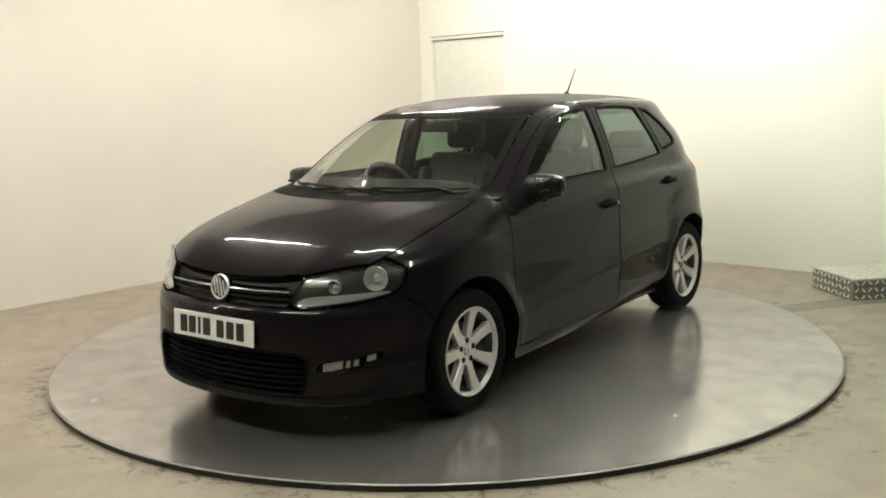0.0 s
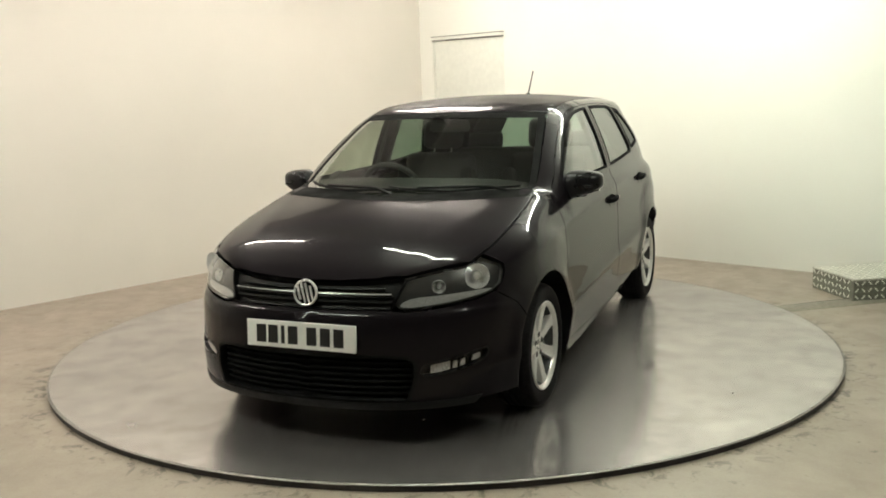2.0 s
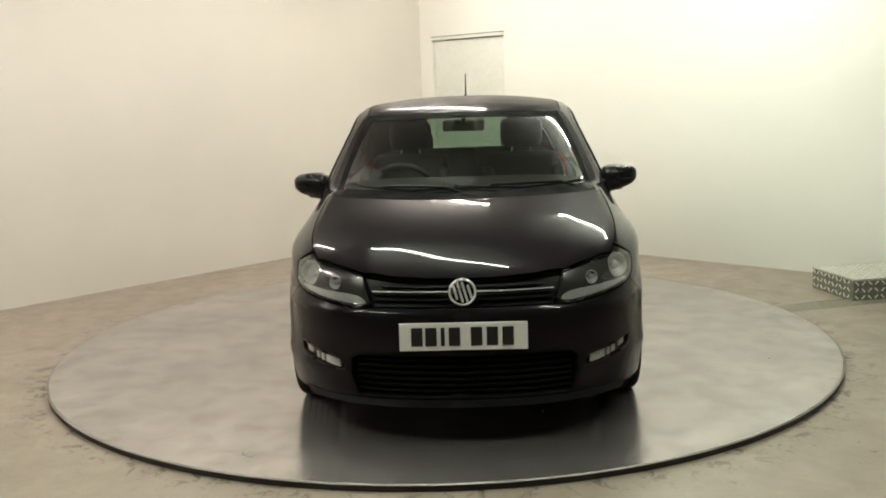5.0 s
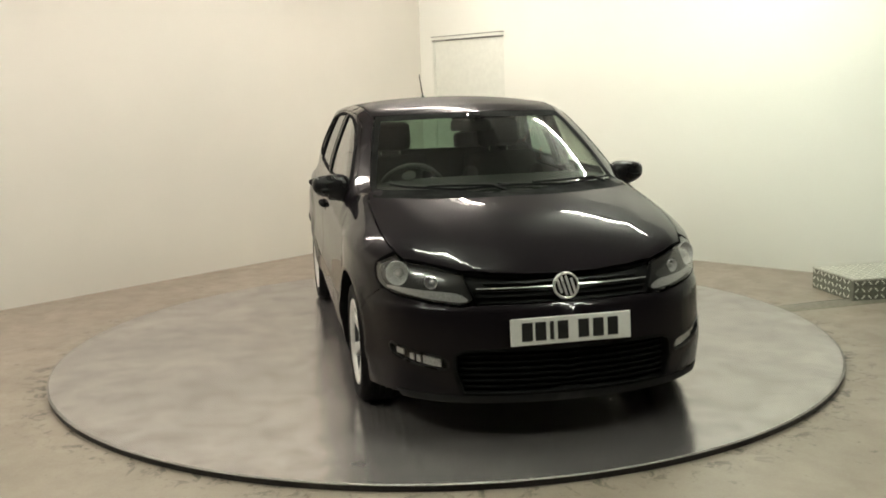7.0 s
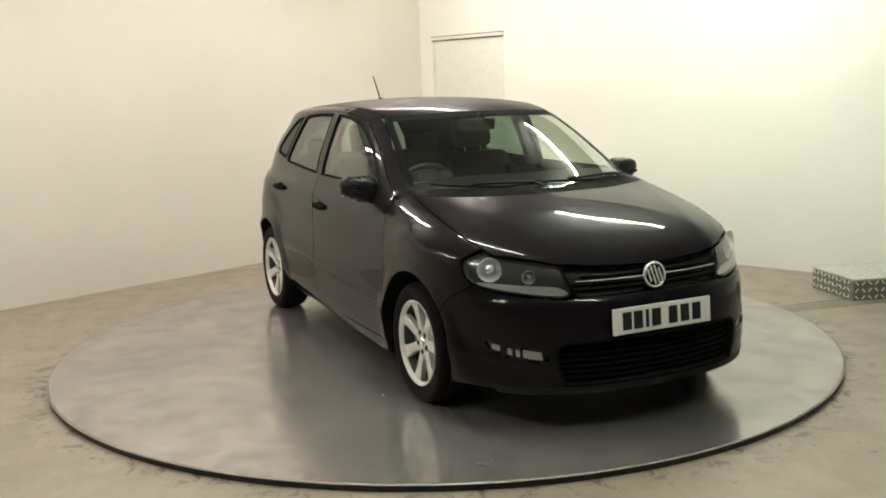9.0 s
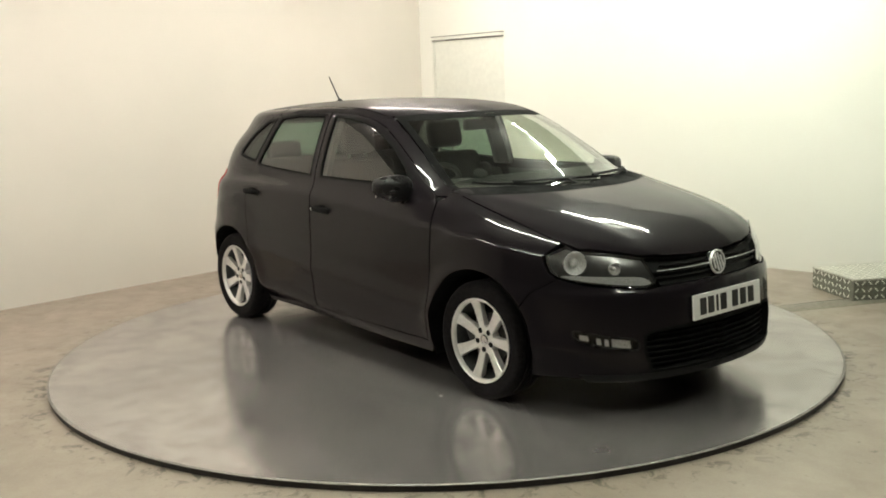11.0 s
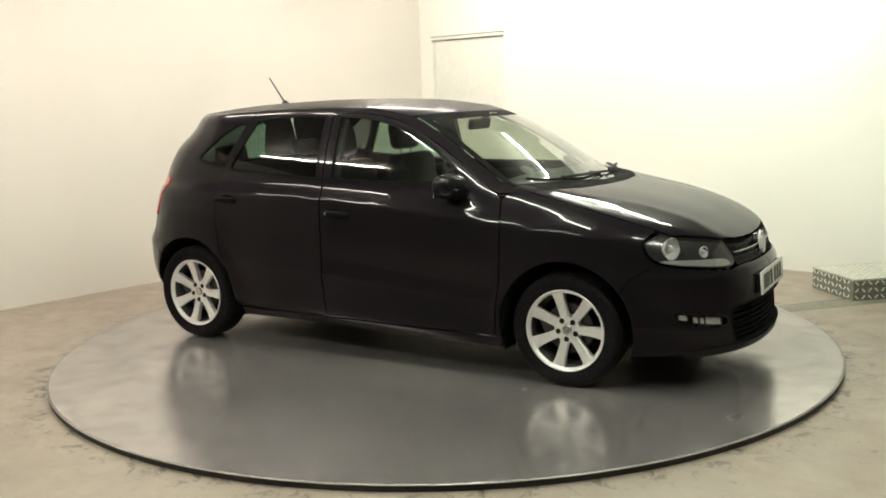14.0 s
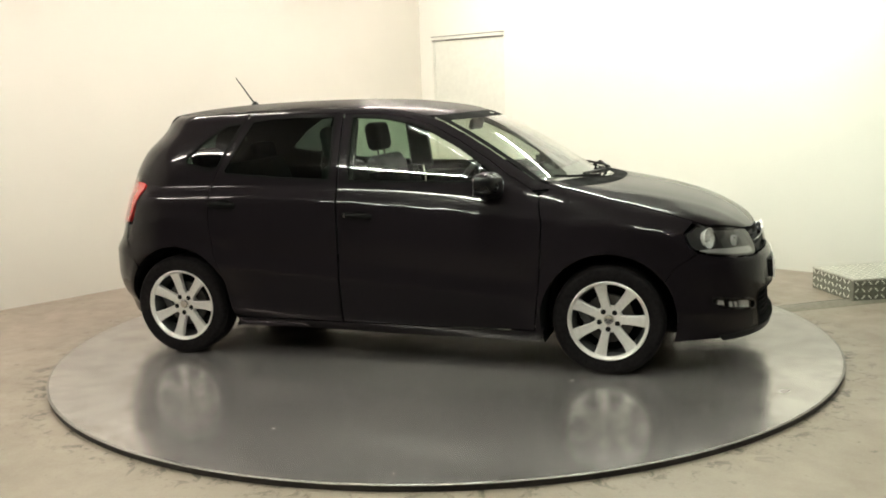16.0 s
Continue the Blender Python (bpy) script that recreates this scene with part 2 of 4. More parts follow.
def car_paint(name, wet, coat=1.0):
    m, nt, b = nodes_of(name)
    v = coords(nt)
    fleck = noise_tex(nt, v, 900, 2)
    nt.links.new(ramp(nt, fleck, [(0.45, (0.0074, 0.0058, 0.0072)), (0.75, (0.0148, 0.0117, 0.0145))]), b.inputs["Base Color"])
    set_in(b, Roughness=0.35)
    b.inputs["Specular IOR Level"].default_value = 0.02
    b.inputs["Coat Weight"].default_value = coat
    b.inputs["Coat IOR"].default_value = 1.34
    dust = noise_tex(nt, v, 3, 5, 0.55)
    nt.links.new(ramp(nt, dust, [(0.3, 0.012), (0.8, 0.03)]), b.inputs["Coat Roughness"])
    if wet:
        # beads of water left after washing
        vo = nt.nodes.new("ShaderNodeTexVoronoi")
        vo.inputs["Scale"].default_value = 120
        nt.links.new(v, vo.inputs["Vector"])
        bead = ramp(nt, vo.outputs["Distance"], [(0.12, 1.0), (0.42, 0.0)])
        patch = noise_tex(nt, v, 7, 4, 0.6)
        h = mix(nt, 1.0, bead, ramp(nt, patch, [(0.36, 0.15), (0.6, 1.0)]), "MULTIPLY")
        bp = nt.nodes.new("ShaderNodeBump")
        bp.inputs["Strength"].default_value = wet
        bp.inputs["Distance"].default_value = 0.0012
        nt.links.new(h, bp.inputs["Height"])
        nt.links.new(bp.outputs[0], b.inputs["Coat Normal"])
    return m


def window_glass(name, tint, gloss=1.0):
    m, nt, b = nodes_of(name)
    nt.nodes.remove(b)
    out = nt.nodes["Material Output"]
    tr = nt.nodes.new("ShaderNodeBsdfTransparent")
    gl = nt.nodes.new("ShaderNodeBsdfGlossy")
    v = coords(nt)
    smear = noise_tex(nt, v, 9, 5)
    nt.links.new(ramp(nt, smear, [(0.4, tint), (0.7, tuple(c * 0.96 for c in tint))]), tr.inputs[0])
    gl.inputs["Roughness"].default_value = 0.02
    gl.inputs["Color"].default_value = (gloss, gloss, gloss, 1)
    lw = nt.nodes.new("ShaderNodeLayerWeight")
    lw.inputs["Blend"].default_value = 0.5
    pw = nt.nodes.new("ShaderNodeMath")
    pw.operation = "POWER"
    pw.inputs[1].default_value = 3.0
    nt.links.new(lw.outputs["Facing"], pw.inputs[0])
    sc = nt.nodes.new("ShaderNodeMath")
    sc.operation = "MULTIPLY_ADD"
    sc.inputs[1].default_value = 0.80
    sc.inputs[2].default_value = 0.045
    nt.links.new(pw.outputs[0], sc.inputs[0])
    ms = nt.nodes.new("ShaderNodeMixShader")
    nt.links.new(sc.outputs[0], ms.inputs[0])
    nt.links.new(tr.outputs[0], ms.inputs[1])
    nt.links.new(gl.outputs[0], ms.inputs[2])
    nt.links.new(ms.outputs[0], out.inputs[0])
    return m


def alloy():
    m, nt, b = nodes_of("silver_painted_alloy")
    v = coords(nt)
    g = noise_tex(nt, v, 60, 4)
    nt.links.new(ramp(nt, g, [(0.3, (0.70, 0.68, 0.655)), (0.7, (0.79, 0.77, 0.745))]), b.inputs["Base Color"])
    set_in(b, Metallic=0.35, Roughness=0.30)
    return m


def rubber():
    m, nt, b = nodes_of("tyre_rubber")
    v = coords(nt)
    g = noise_tex(nt, v, 50, 5)
    nt.links.new(ramp(nt, g, [(0.3, (0.006, 0.0052, 0.0058)), (0.7, (0.013, 0.0115, 0.0122))]), b.inputs["Base Color"])
    set_in(b, Roughness=0.65)
    b.inputs["Specular IOR Level"].default_value = 0.06
    bump(nt, b, g, 0.3, 0.002)
    return m


MAT.update({
    "paint": car_paint("black_metallic_paint", 0.0, 0.78),
    "paint_wet": car_paint("black_metallic_paint_dusty", 0.0, 0.55),
    "paint_roof": car_paint("black_metallic_paint_wet_roof", 0.02, 0.20),
    "glass": window_glass("green_tinted_glass", (0.72, 0.78, 0.70)),
    "privacy": window_glass("dark_tinted_glass", (0.30, 0.42, 0.355), 0.8),
    "smoked": window_glass("smoked_quarter_glass", (0.12, 0.135, 0.13), 0.45),
    "lamp_glass": window_glass("clear_lamp_cover", (0.90, 0.90, 0.90)),
    "trim": plain("black_plastic_trim", (0.007, 0.007, 0.007), 0.5, 0, 200, 0.3, 0.0006, spec=0.2),
    "gloss_trim": plain("gloss_black_trim", (0.006, 0.006, 0.006), 0.12, 0, 100, 0.2),
    "satin": plain("satin_black_plastic", (0.006, 0.0055, 0.006), 0.28, 0, 100, 0.2, spec=0.3),
    "badge_silver": plain("silver_badge", (0.80, 0.80, 0.79), 0.25, 0.45, 60, 0.06),
    "liner": plain("wheel_arch_liner", (0.005, 0.005, 0.005), 0.85, 0, 60, 0.3, spec=0.1),
    "chrome": plain("chrome", (0.78, 0.78, 0.78), 0.10, 1.0, 30, 0.04),
    "alloy": alloy(),
    "rubber": rubber(),
    "steel": plain("brake_steel", (0.10, 0.095, 0.09), 0.4, 0.8, 80, 0.2),
    "lamp_dark": plain("dark_lamp_housing", (0.17, 0.166, 0.163), 0.25, 0.5, 60, 0.15),
    "reflector": plain("lamp_reflector", (0.92, 0.92, 0.91), 0.16, 0.35, 160, 0.35, 0.003),
    "red_lens": plain("red_lamp_lens", (0.55, 0.015, 0.015), 0.12, 0, 60, 0.15, 0, 1.0),
    "cloth": plain("dark_seat_cloth", (0.013, 0.013, 0.014), 0.9, 0, 300, 0.35, 0.001),
    "dash": plain("grey_black_dashboard", (0.016, 0.016, 0.017), 0.6, 0, 250, 0.25, 0.0008),
    "headliner": plain("grey_headliner_cloth", (0.42, 0.41, 0.38), 0.9, 0, 200, 0.06),
    "plate": plain("reflective_plate", (0.80, 0.80, 0.77), 0.35, 0, 90, 0.04),
    "plate_black": plain("black_plate_print", (0.012, 0.012, 0.012), 0.4, 0, 60, 0.2),
    "mirror": plain("mirror_silvering", (0.85, 0.85, 0.85), 0.02, 1.0, 5, 0.02),
    "dark_plate": plain("dark_grey_metal", (0.05, 0.05, 0.05), 0.5, 0.4, 60, 0.2),
})

# ---- the car's skin: one smooth shape from which the panels are cut ----
# x towards the nose, y to the car's left, z up from the deck; origin midway between the axles


def curve(*pts):
    """A smooth monotone curve through the points (a, b); held constant outside them."""
    xs = np.array([p[0] for p in pts], float)
    ys = np.array([p[1] for p in pts], float)
    d = np.diff(ys) / np.diff(xs)
    m = np.empty_like(ys)
    m[0], m[-1] = d[0], d[-1]
    for i in range(1, len(xs) - 1):
        m[i] = 0.0 if d[i - 1] * d[i] <= 0 else 2 * d[i - 1] * d[i] / (d[i - 1] + d[i])

    def f(x):
        x = np.clip(x, xs[0], xs[-1])
        i = np.clip(np.searchsorted(xs, x) - 1, 0, len(xs) - 2)
        h = xs[i + 1] - xs[i]
        t = (x - xs[i]) / h
        return ((2 * t**3 - 3 * t**2 + 1) * ys[i] + (t**3 - 2 * t**2 + t) * h * m[i]
                + (3 * t**2 - 2 * t**3) * ys[i + 1] + (t**3 - t**2) * h * m[i + 1])
    return f


WHEEL_X, ARCH_R = 1.235, 0.345
HUB_Z = 0.29
SIDE = curve((-0.75, 0.750), (-0.71, 0.788), (-0.67, 0.810), (-0.61, 0.8225), (-0.54, 0.8285), (-0.495, 0.8325), (-0.445, 0.8395), (-0.428, 0.8410), (-0.412, 0.8395), (-0.375, 0.8345), (-0.33, 0.831), (-0.2, 0.8285), (-0.07, 0.8220), (-0.018, 0.8192), (0.004, 0.8125), (0.026, 0.8020), (0.06, 0.7855), (0.13, 0.753), (0.22, 0.711))
CABIN = curve((-0.15, 0.80), (0.0, 0.766), (0.07, 0.745), (0.17, 0.708), (0.27, 0.665), (0.33, 0.636), (0.42, 0.58))
NOSE = curve((0.12, 2.0), (0.18, 2.048), (0.24, 2.060), (0.34, 2.058), (0.45, 2.053), (0.545, 2.045), (0.566, 2.040), (0.580, 2.027), (0.594, 2.012), (0.66, 1.998), (0.70, 1.985), (0.76, 1.96), (0.9, 1.90))
TAIL = curve((0.15, 1.82), (0.28, 1.88), (0.45, 1.92), (0.58, 1.91), (0.66, 1.865), (0.75, 1.835), (0.95, 1.75), (1.1, 1.66))
HOOD = curve((-2.0, 0.99), (0.4, 1.04), (0.9, 1.010), (1.05, 0.986), (1.22, 0.957), (1.4, 0.925), (1.54, 0.894), (1.725, 0.836), (1.85, 0.772), (1.94, 0.708), (2.0, 0.64), (2.1, 0.5))
SCREEN = curve((0.90, 1.16), (0.95, 1.12), (1.01, 1.03), (1.10, 0.895), (1.213, 0.71), (1.30, 0.545), (1.36, 0.40), (1.42, 0.20))
BACK = curve((0.90, 1.80), (1.0, 1.785), (1.15, 1.715), (1.28, 1.585), (1.34, 1.55), (1.40, 1.53))
ROOF = curve((-1.85, 1.26), (-1.68, 1.325), (-1.5, 1.373), (-1.3, 1.406), (-1.0, 1.428), (-0.5, 1.44), (-0.1, 1.431), (0.2, 1.398), (0.4, 1.355), (0.55, 1.31), (0.9, 1.2))


def smax(a, b, k):
    h = np.clip(0.5 + 0.5 * (a - b) / k, 0, 1)
    return b * (1 - h) + a * h + k * h * (1 - h)


def ends(x, start, end, p, q):
    s = np.maximum((x - start) / (end - start), 0)
    return np.maximum(1 - np.minimum(s, 1) ** p, 0) ** (1 / q), np.maximum(s - 1, 0)


def shoulder(x):
    return 0.885 - 0.08 * x


def skin(x, y, z):
    """Negative inside the car's outer shape."""
    ay = np.sqrt(y * y + 1e-8)
    w = SIDE(z - shoulder(x))
    for wx in (WHEEL_X, -WHEEL_X):
        r = np.hypot(x - wx, z - HUB_Z)
        over = np.clip(((z - HUB_Z) / np.maximum(r, 1e-6) - 0.70) / 0.26, 0, 1)
        lip = 0.014 * np.exp(-((r - 0.35) / 0.055) ** 2)
        ledge = 0.012 / (1 + np.exp(np.minimum((r - 0.535) / 0.015, 60))) + 0.003 * np.exp(-((r - 0.35) / 0.03) ** 2)
        flare = lip + (ledge - lip) * over
        w = w + flare * np.clip((z - 0.15) / 0.2, 0, 1)
    f1, o1 = ends(x, 1.0, NOSE(z), 3.6, 2.3)
    f2, o2 = ends(-x, 1.0, TAIL(z), 4.2, 2.2)
    side = ay - w * f1 * f2 + o1 + o2
    droop = (0.022 + 0.036 * np.clip((x - 0.95) / 0.85, 0, 1)) * (ay / 0.6) ** 3.0
    ridge = 0.003 * np.exp(-((ay - (0.62 - 0.24 * np.clip((x - 1.0) / 0.95, 0, 1))) / 0.06) ** 2) * np.clip((x - 0.9) * 6, 0, 1)
    low = smax(side, (z - HOOD(x) + droop - ridge) * 0.9, 0.085)
    wc = CABIN(z - (1.025 - 0.045 * x)) * (1 - 0.026 * np.clip((-x - 0.2) / 1.0, 0, 1))
    xs = SCREEN(z)
    f3, o3 = ends(x, xs - 0.5, xs, 2.4, 2.0)
    f4, o4 = ends(-x, BACK(z) - 0.7, BACK(z), 3.0, 2.2)
    cab_side = ay - wc * f3 * f4 + o3 + o4
    cab_top = z - ROOF(x) + 0.03 * (ay / 0.5) ** 2.4
    cab = smax(smax(cab_side, cab_top, 0.045), 0.80 - z, 0.01)
    return -smax(-low, -cab, 0.02)


def slope(p):
    e = 0.0015
    g = np.stack([skin(p[:, 0] + e * a, p[:, 1] + e * b, p[:, 2] + e * c) - skin(p[:, 0] - e * a, p[:, 1] - e * b, p[:, 2] - e * c)
                  for a, b, c in ((1, 0, 0), (0, 1, 0), (0, 0, 1))], 1)
    return g / np.maximum(np.linalg.norm(g, axis=1), 1e-9)[:, None]


def shoot(origin, way, far, near):
    """The outermost meeting of each ray with the skin."""
    n = len(origin)
    hi = np.full(n, far, float)
    lo = np.full(n, near, float)
    found = np.zeros(n, bool)
    steps = np.linspace(far, near, 140)
    for a, b in zip(steps, steps[1:]):
        p = origin + way * b
        inside = (skin(p[:, 0], p[:, 1], p[:, 2]) < 0) & ~found
        hi[inside], lo[inside] = a, b
        found |= inside
    for _ in range(26):
        mid = (hi + lo) / 2
        p = origin + way * mid[:, None]
        ins = skin(p[:, 0], p[:, 1], p[:, 2]) < 0
        lo = np.where(ins, mid, lo)
        hi = np.where(ins, hi, mid)
    return origin + way * lo[:, None]


NOSE_X, TAIL_X = 1.1, -1.0


def on_skin(uv, way):
    """Lays points of a drawing onto the skin. way: side (x, z), top (x, y), front (y, z), nose or tail (degrees, z)."""
    uv = np.asarray(uv, float)
    a, b, o = uv[:, 0], uv[:, 1], np.zeros(len(uv))
    one = np.ones(len(uv))
    if way == "side":
        return shoot(np.stack([a, o, b], 1), np.stack([o, one, o], 1), 1.0, 0.05)
    if way == "top":
        return shoot(np.stack([a, b, o], 1), np.stack([o, o, one], 1), 1.6, 0.3)
    if way == "front":
        return shoot(np.stack([o, a, b], 1), np.stack([one, o, o], 1), 2.2, -0.6)
    s = 1 if way == "nose" else -1
    c = NOSE_X if way == "nose" else TAIL_X
    t = np.radians(a)
    return shoot(np.stack([o + c, o, b], 1), np.stack([s * np.cos(t), np.sin(t), o], 1), 1.5, 0.02)


def resample(loop, h):
    out = []
    for (a, b), (c, d) in zip(loop, loop[1:] + loop[:1]):
        n = max(1, int(math.hypot(c - a, d - b) / h + 0.5))
        out += [(a + (c - a) * i / n, b + (d - b) * i / n) for i in range(n)]
    return out


def inside(poly, pts):
    x, y = pts[:, 0], pts[:, 1]
    res = np.zeros(len(pts), bool)
    p = np.array(poly)
    q = np.roll(p, -1, 0)
    for (x1, y1), (x2, y2) in zip(p, q):
        if y1 != y2:
            res ^= ((y1 > y) != (y2 > y)) & (x < (x2 - x1) * (y - y1) / (y2 - y1) + x1)
    return res


def near_edge(loop, pts, h):
    p = np.array(loop)
    return np.array([np.min(np.abs(p - q).max(1)) < h for q in pts])


def panel(name, loop, way, mat, parent, holes=(), h=0.022, off=0.0, skirt=0.012, sgn=1, label="", unit=1.0):
    """A panel cut from the skin along a drawn outline; its edge turns inwards by skirt. off moves it out (+) or in (-). unit scales the drawing's first axis for even meshing."""
    def scaled(l):
        return [(a * unit, b) for a, b in l]
    loops = [resample(scaled(list(l)), h) for l in (loop, *holes)]
    allpts = [p for l in loops for p in l]
    a0, b0 = np.min(allpts, 0)
    a1, b1 = np.max(allpts, 0)
    gx, gy = np.meshgrid(np.arange(a0 + h / 2, a1, h), np.arange(b0 + h / 2, b1, h))
    grid = np.stack([gx.ravel(), gy.ravel()], 1)
    keep = inside(loops[0], grid)
    for l in loops[1:]:
        keep &= ~inside(l, grid)
    grid = grid[keep]
    if len(grid):
        grid = grid[~near_edge(allpts, grid, h * 0.55)]
    pts = [Vector(p) for p in allpts] + [Vector(p) for p in grid]
    edges, k = [], 0
    for l in loops:
        edges += [(k + i, k + (i + 1) % len(l)) for i in range(len(l))]
        k += len(l)
    vs, _, fs, *_ = delaunay_2d_cdt(pts, edges, [], 0, 1e-6, False)
    vs = np.array([tuple(v) for v in vs])
    tri = np.array([f for f in fs if len(f) == 3])
    mid = vs[tri].mean(1)
    keep = inside(loops[0], mid)
    for l in loops[1:]:
        keep &= ~inside(l, mid)
    tri = tri[keep]
    uv = vs.copy()
    uv[:, 0] /= unit
    p3 = on_skin(uv, way)
    nor = slope(p3)
    p3 = p3 + nor * off
    fn = np.cross(p3[tri[:, 1]] - p3[tri[:, 0]], p3[tri[:, 2]] - p3[tri[:, 0]])
    if np.sum(fn * nor[tri].mean(1)) < 0:
        tri = tri[:, ::-1]
    # boundary
    seen = {}
    for t in tri:
        for e in ((t[0], t[1]), (t[1], t[2]), (t[2], t[0])):
            seen[(int(e[0]), int(e[1]))] = 1
    border = [e for e in seen if (e[1], e[0]) not in seen]
    faces = [tuple(int(i) for i in t) for t in tri]
    verts = [tuple(v) for v in p3]
    norms = [tuple(n) for n in nor]
    if skirt:
        twin = {}
        top = {}
        for a, b in border:
            for i in (a, b):
                if i not in twin:
                    top[i] = len(verts)
                    verts.append(tuple(p3[i]))
                    norms.append((0, 0, 0))
                    twin[i] = len(verts)
                    verts.append(tuple(p3[i] - nor[i] * skirt))
                    norms.append((0, 0, 0))
            faces.append((top[b], top[a], twin[a], twin[b]))
    if sgn < 0:
        verts = [(x, -y, z) for x, y, z in verts]
        norms = [(x, -y, z) for x, y, z in norms]
        faces = [f[::-1] for f in faces]
    me = bpy.data.meshes.new(name)
    me.from_pydata(verts, [], faces)
    me.materials.append(mat)
    me.polygons.foreach_set("use_smooth", [True] * len(me.polygons))
    me.normals_split_custom_set_from_vertices(norms)
    ob = new(name, me)
    ob.parent = parent
    if label:
        ob["label"] = label
    return ob


def shrink(loop, d):
    """The outline moved inwards by d (for the gaps between panels)."""
    p = np.array(loop, float)
    area = np.sum(p[:, 0] * np.roll(p[:, 1], -1) - np.roll(p[:, 0], -1) * p[:, 1])
    s = 1 if area > 0 else -1
    prv, nxt = np.roll(p, 1, 0), np.roll(p, -1, 0)
    e1, e2 = p - prv, nxt - p
    n1 = np.stack([-e1[:, 1], e1[:, 0]], 1) * s
    n2 = np.stack([-e2[:, 1], e2[:, 0]], 1) * s
    n1 /= np.maximum(np.linalg.norm(n1, axis=1), 1e-9)[:, None]
    n2 /= np.maximum(np.linalg.norm(n2, axis=1), 1e-9)[:, None]
    b = n1 + n2
    b /= np.maximum((b * n1).sum(1), 0.5)[:, None]
    return [tuple(v) for v in p + b * d]


def arc(cx, cz, r, a0, a1, n=22):
    return [(cx + r * math.cos(radians(a0 + (a1 - a0) * i / n)), cz + r * math.sin(radians(a0 + (a1 - a0) * i / n))) for i in range(n + 1)]


def smooth_loop(pts, n=4):
    """A rounded closed outline through the points."""
    out = []
    m = len(pts)
    for i in range(m):
        p0, p1, p2, p3 = (np.array(pts[(i + k - 1) % m], float) for k in range(4))
        for j in range(n):
            t = j / n
            out.append(tuple(0.5 * (2 * p1 + (p2 - p0) * t + (2 * p0 - 5 * p1 + 4 * p2 - p3) * t**2 + (3 * p1 - p0 - 3 * p2 + p3) * t**3)))
    return out


def seam_z(xs, ys):
    return [float(p[2]) for p in on_skin(list(zip(xs, ys)), "top")]


def to_polar(pts3, way):
    s = 1 if way == "nose" else -1
    c = NOSE_X if way == "nose" else TAIL_X
    return [(math.degrees(math.atan2(p[1], s * (p[0] - c))), p[2]) for p in pts3]


# outlines shared by neighbouring panels
HOOD_SEAM = [(0.80, 0.668), (0.95, 0.684), (1.1, 0.695), (1.25, 0.700), (1.4, 0.699), (1.52, 0.691), (1.60, 0.678), (1.648, 0.664)]     # hood against wing, seen from above
HOOD_FRONT = [(1.72, 0.640), (1.82, 0.53), (1.895, 0.42), (1.93, 0.30), (1.948, 0.15), (1.952, 0.0)]
ROOF_SEAM = [(x, (0.562 - 0.06 * max(0.0, x - 0.1)) * float(ends(np.array(-x), 0.75, 1.62, 3.2, 2.2)[0])) for x in np.linspace(0.30, -1.50, 24)]
PILLAR = [(0.668, 0.955), (0.655, 1.0), (0.635, 1.08), (0.610, 1.16), (0.582, 1.24), (0.553, 1.31), (0.535, 1.345)]       # screen edge, seen from the front
ARCH_F = arc(WHEEL_X, HUB_Z, ARCH_R, -18, 198)
ARCH_B = arc(-WHEEL_X, HUB_Z, ARCH_R, -18, 198)
GAP = 0.0019
# ---- the car ----
car = thing("car", pose(0, 0, TABLE), "glossy black five-door hatchback parked on the turntable", "car")
POLAR = 0.0155


def both(fn):
    for sgn in (1, -1):
        fn(sgn)


DOOR_TOP = [(0.84, 0.950), (0.72, 1.022), (0.60, 1.108), (0.44, 1.205), (0.30, 1.280), (0.2, 1.318), (0.1, 1.343), (0.0, 1.357), (-0.2, 1.369), (-0.5, 1.371), (-0.7, 1.363), (-0.81, 1.350)]
GLASS_F = [(-0.172, 1.008), (-0.172, 1.345), (0.0, 1.335), (0.10, 1.318), (0.20, 1.290), (0.30, 1.250), (0.44, 1.175), (0.56, 1.094), (0.655, 1.022), (0.64, 1.002), (0.5, 1.000), (0.2, 1.002)]
GLASS_B = [(-0.282, 1.012), (-0.282, 1.348), (-0.5, 1.350), (-0.68, 1.343), (-0.775, 1.330), (-0.93, 1.062), (-0.92, 1.050), (-0.6, 1.028)]
GLASS_Q = [(-0.845, 1.322), (-0.975, 1.085), (-1.01, 1.075), (-1.175, 1.105), (-1.185, 1.125), (-1.06, 1.235), (-0.93, 1.310)]
SCREEN_TOP = [(y, 1.352 - 0.012 * (y / 0.535) ** 2) for y in np.linspace(0.535, -0.535, 15)]


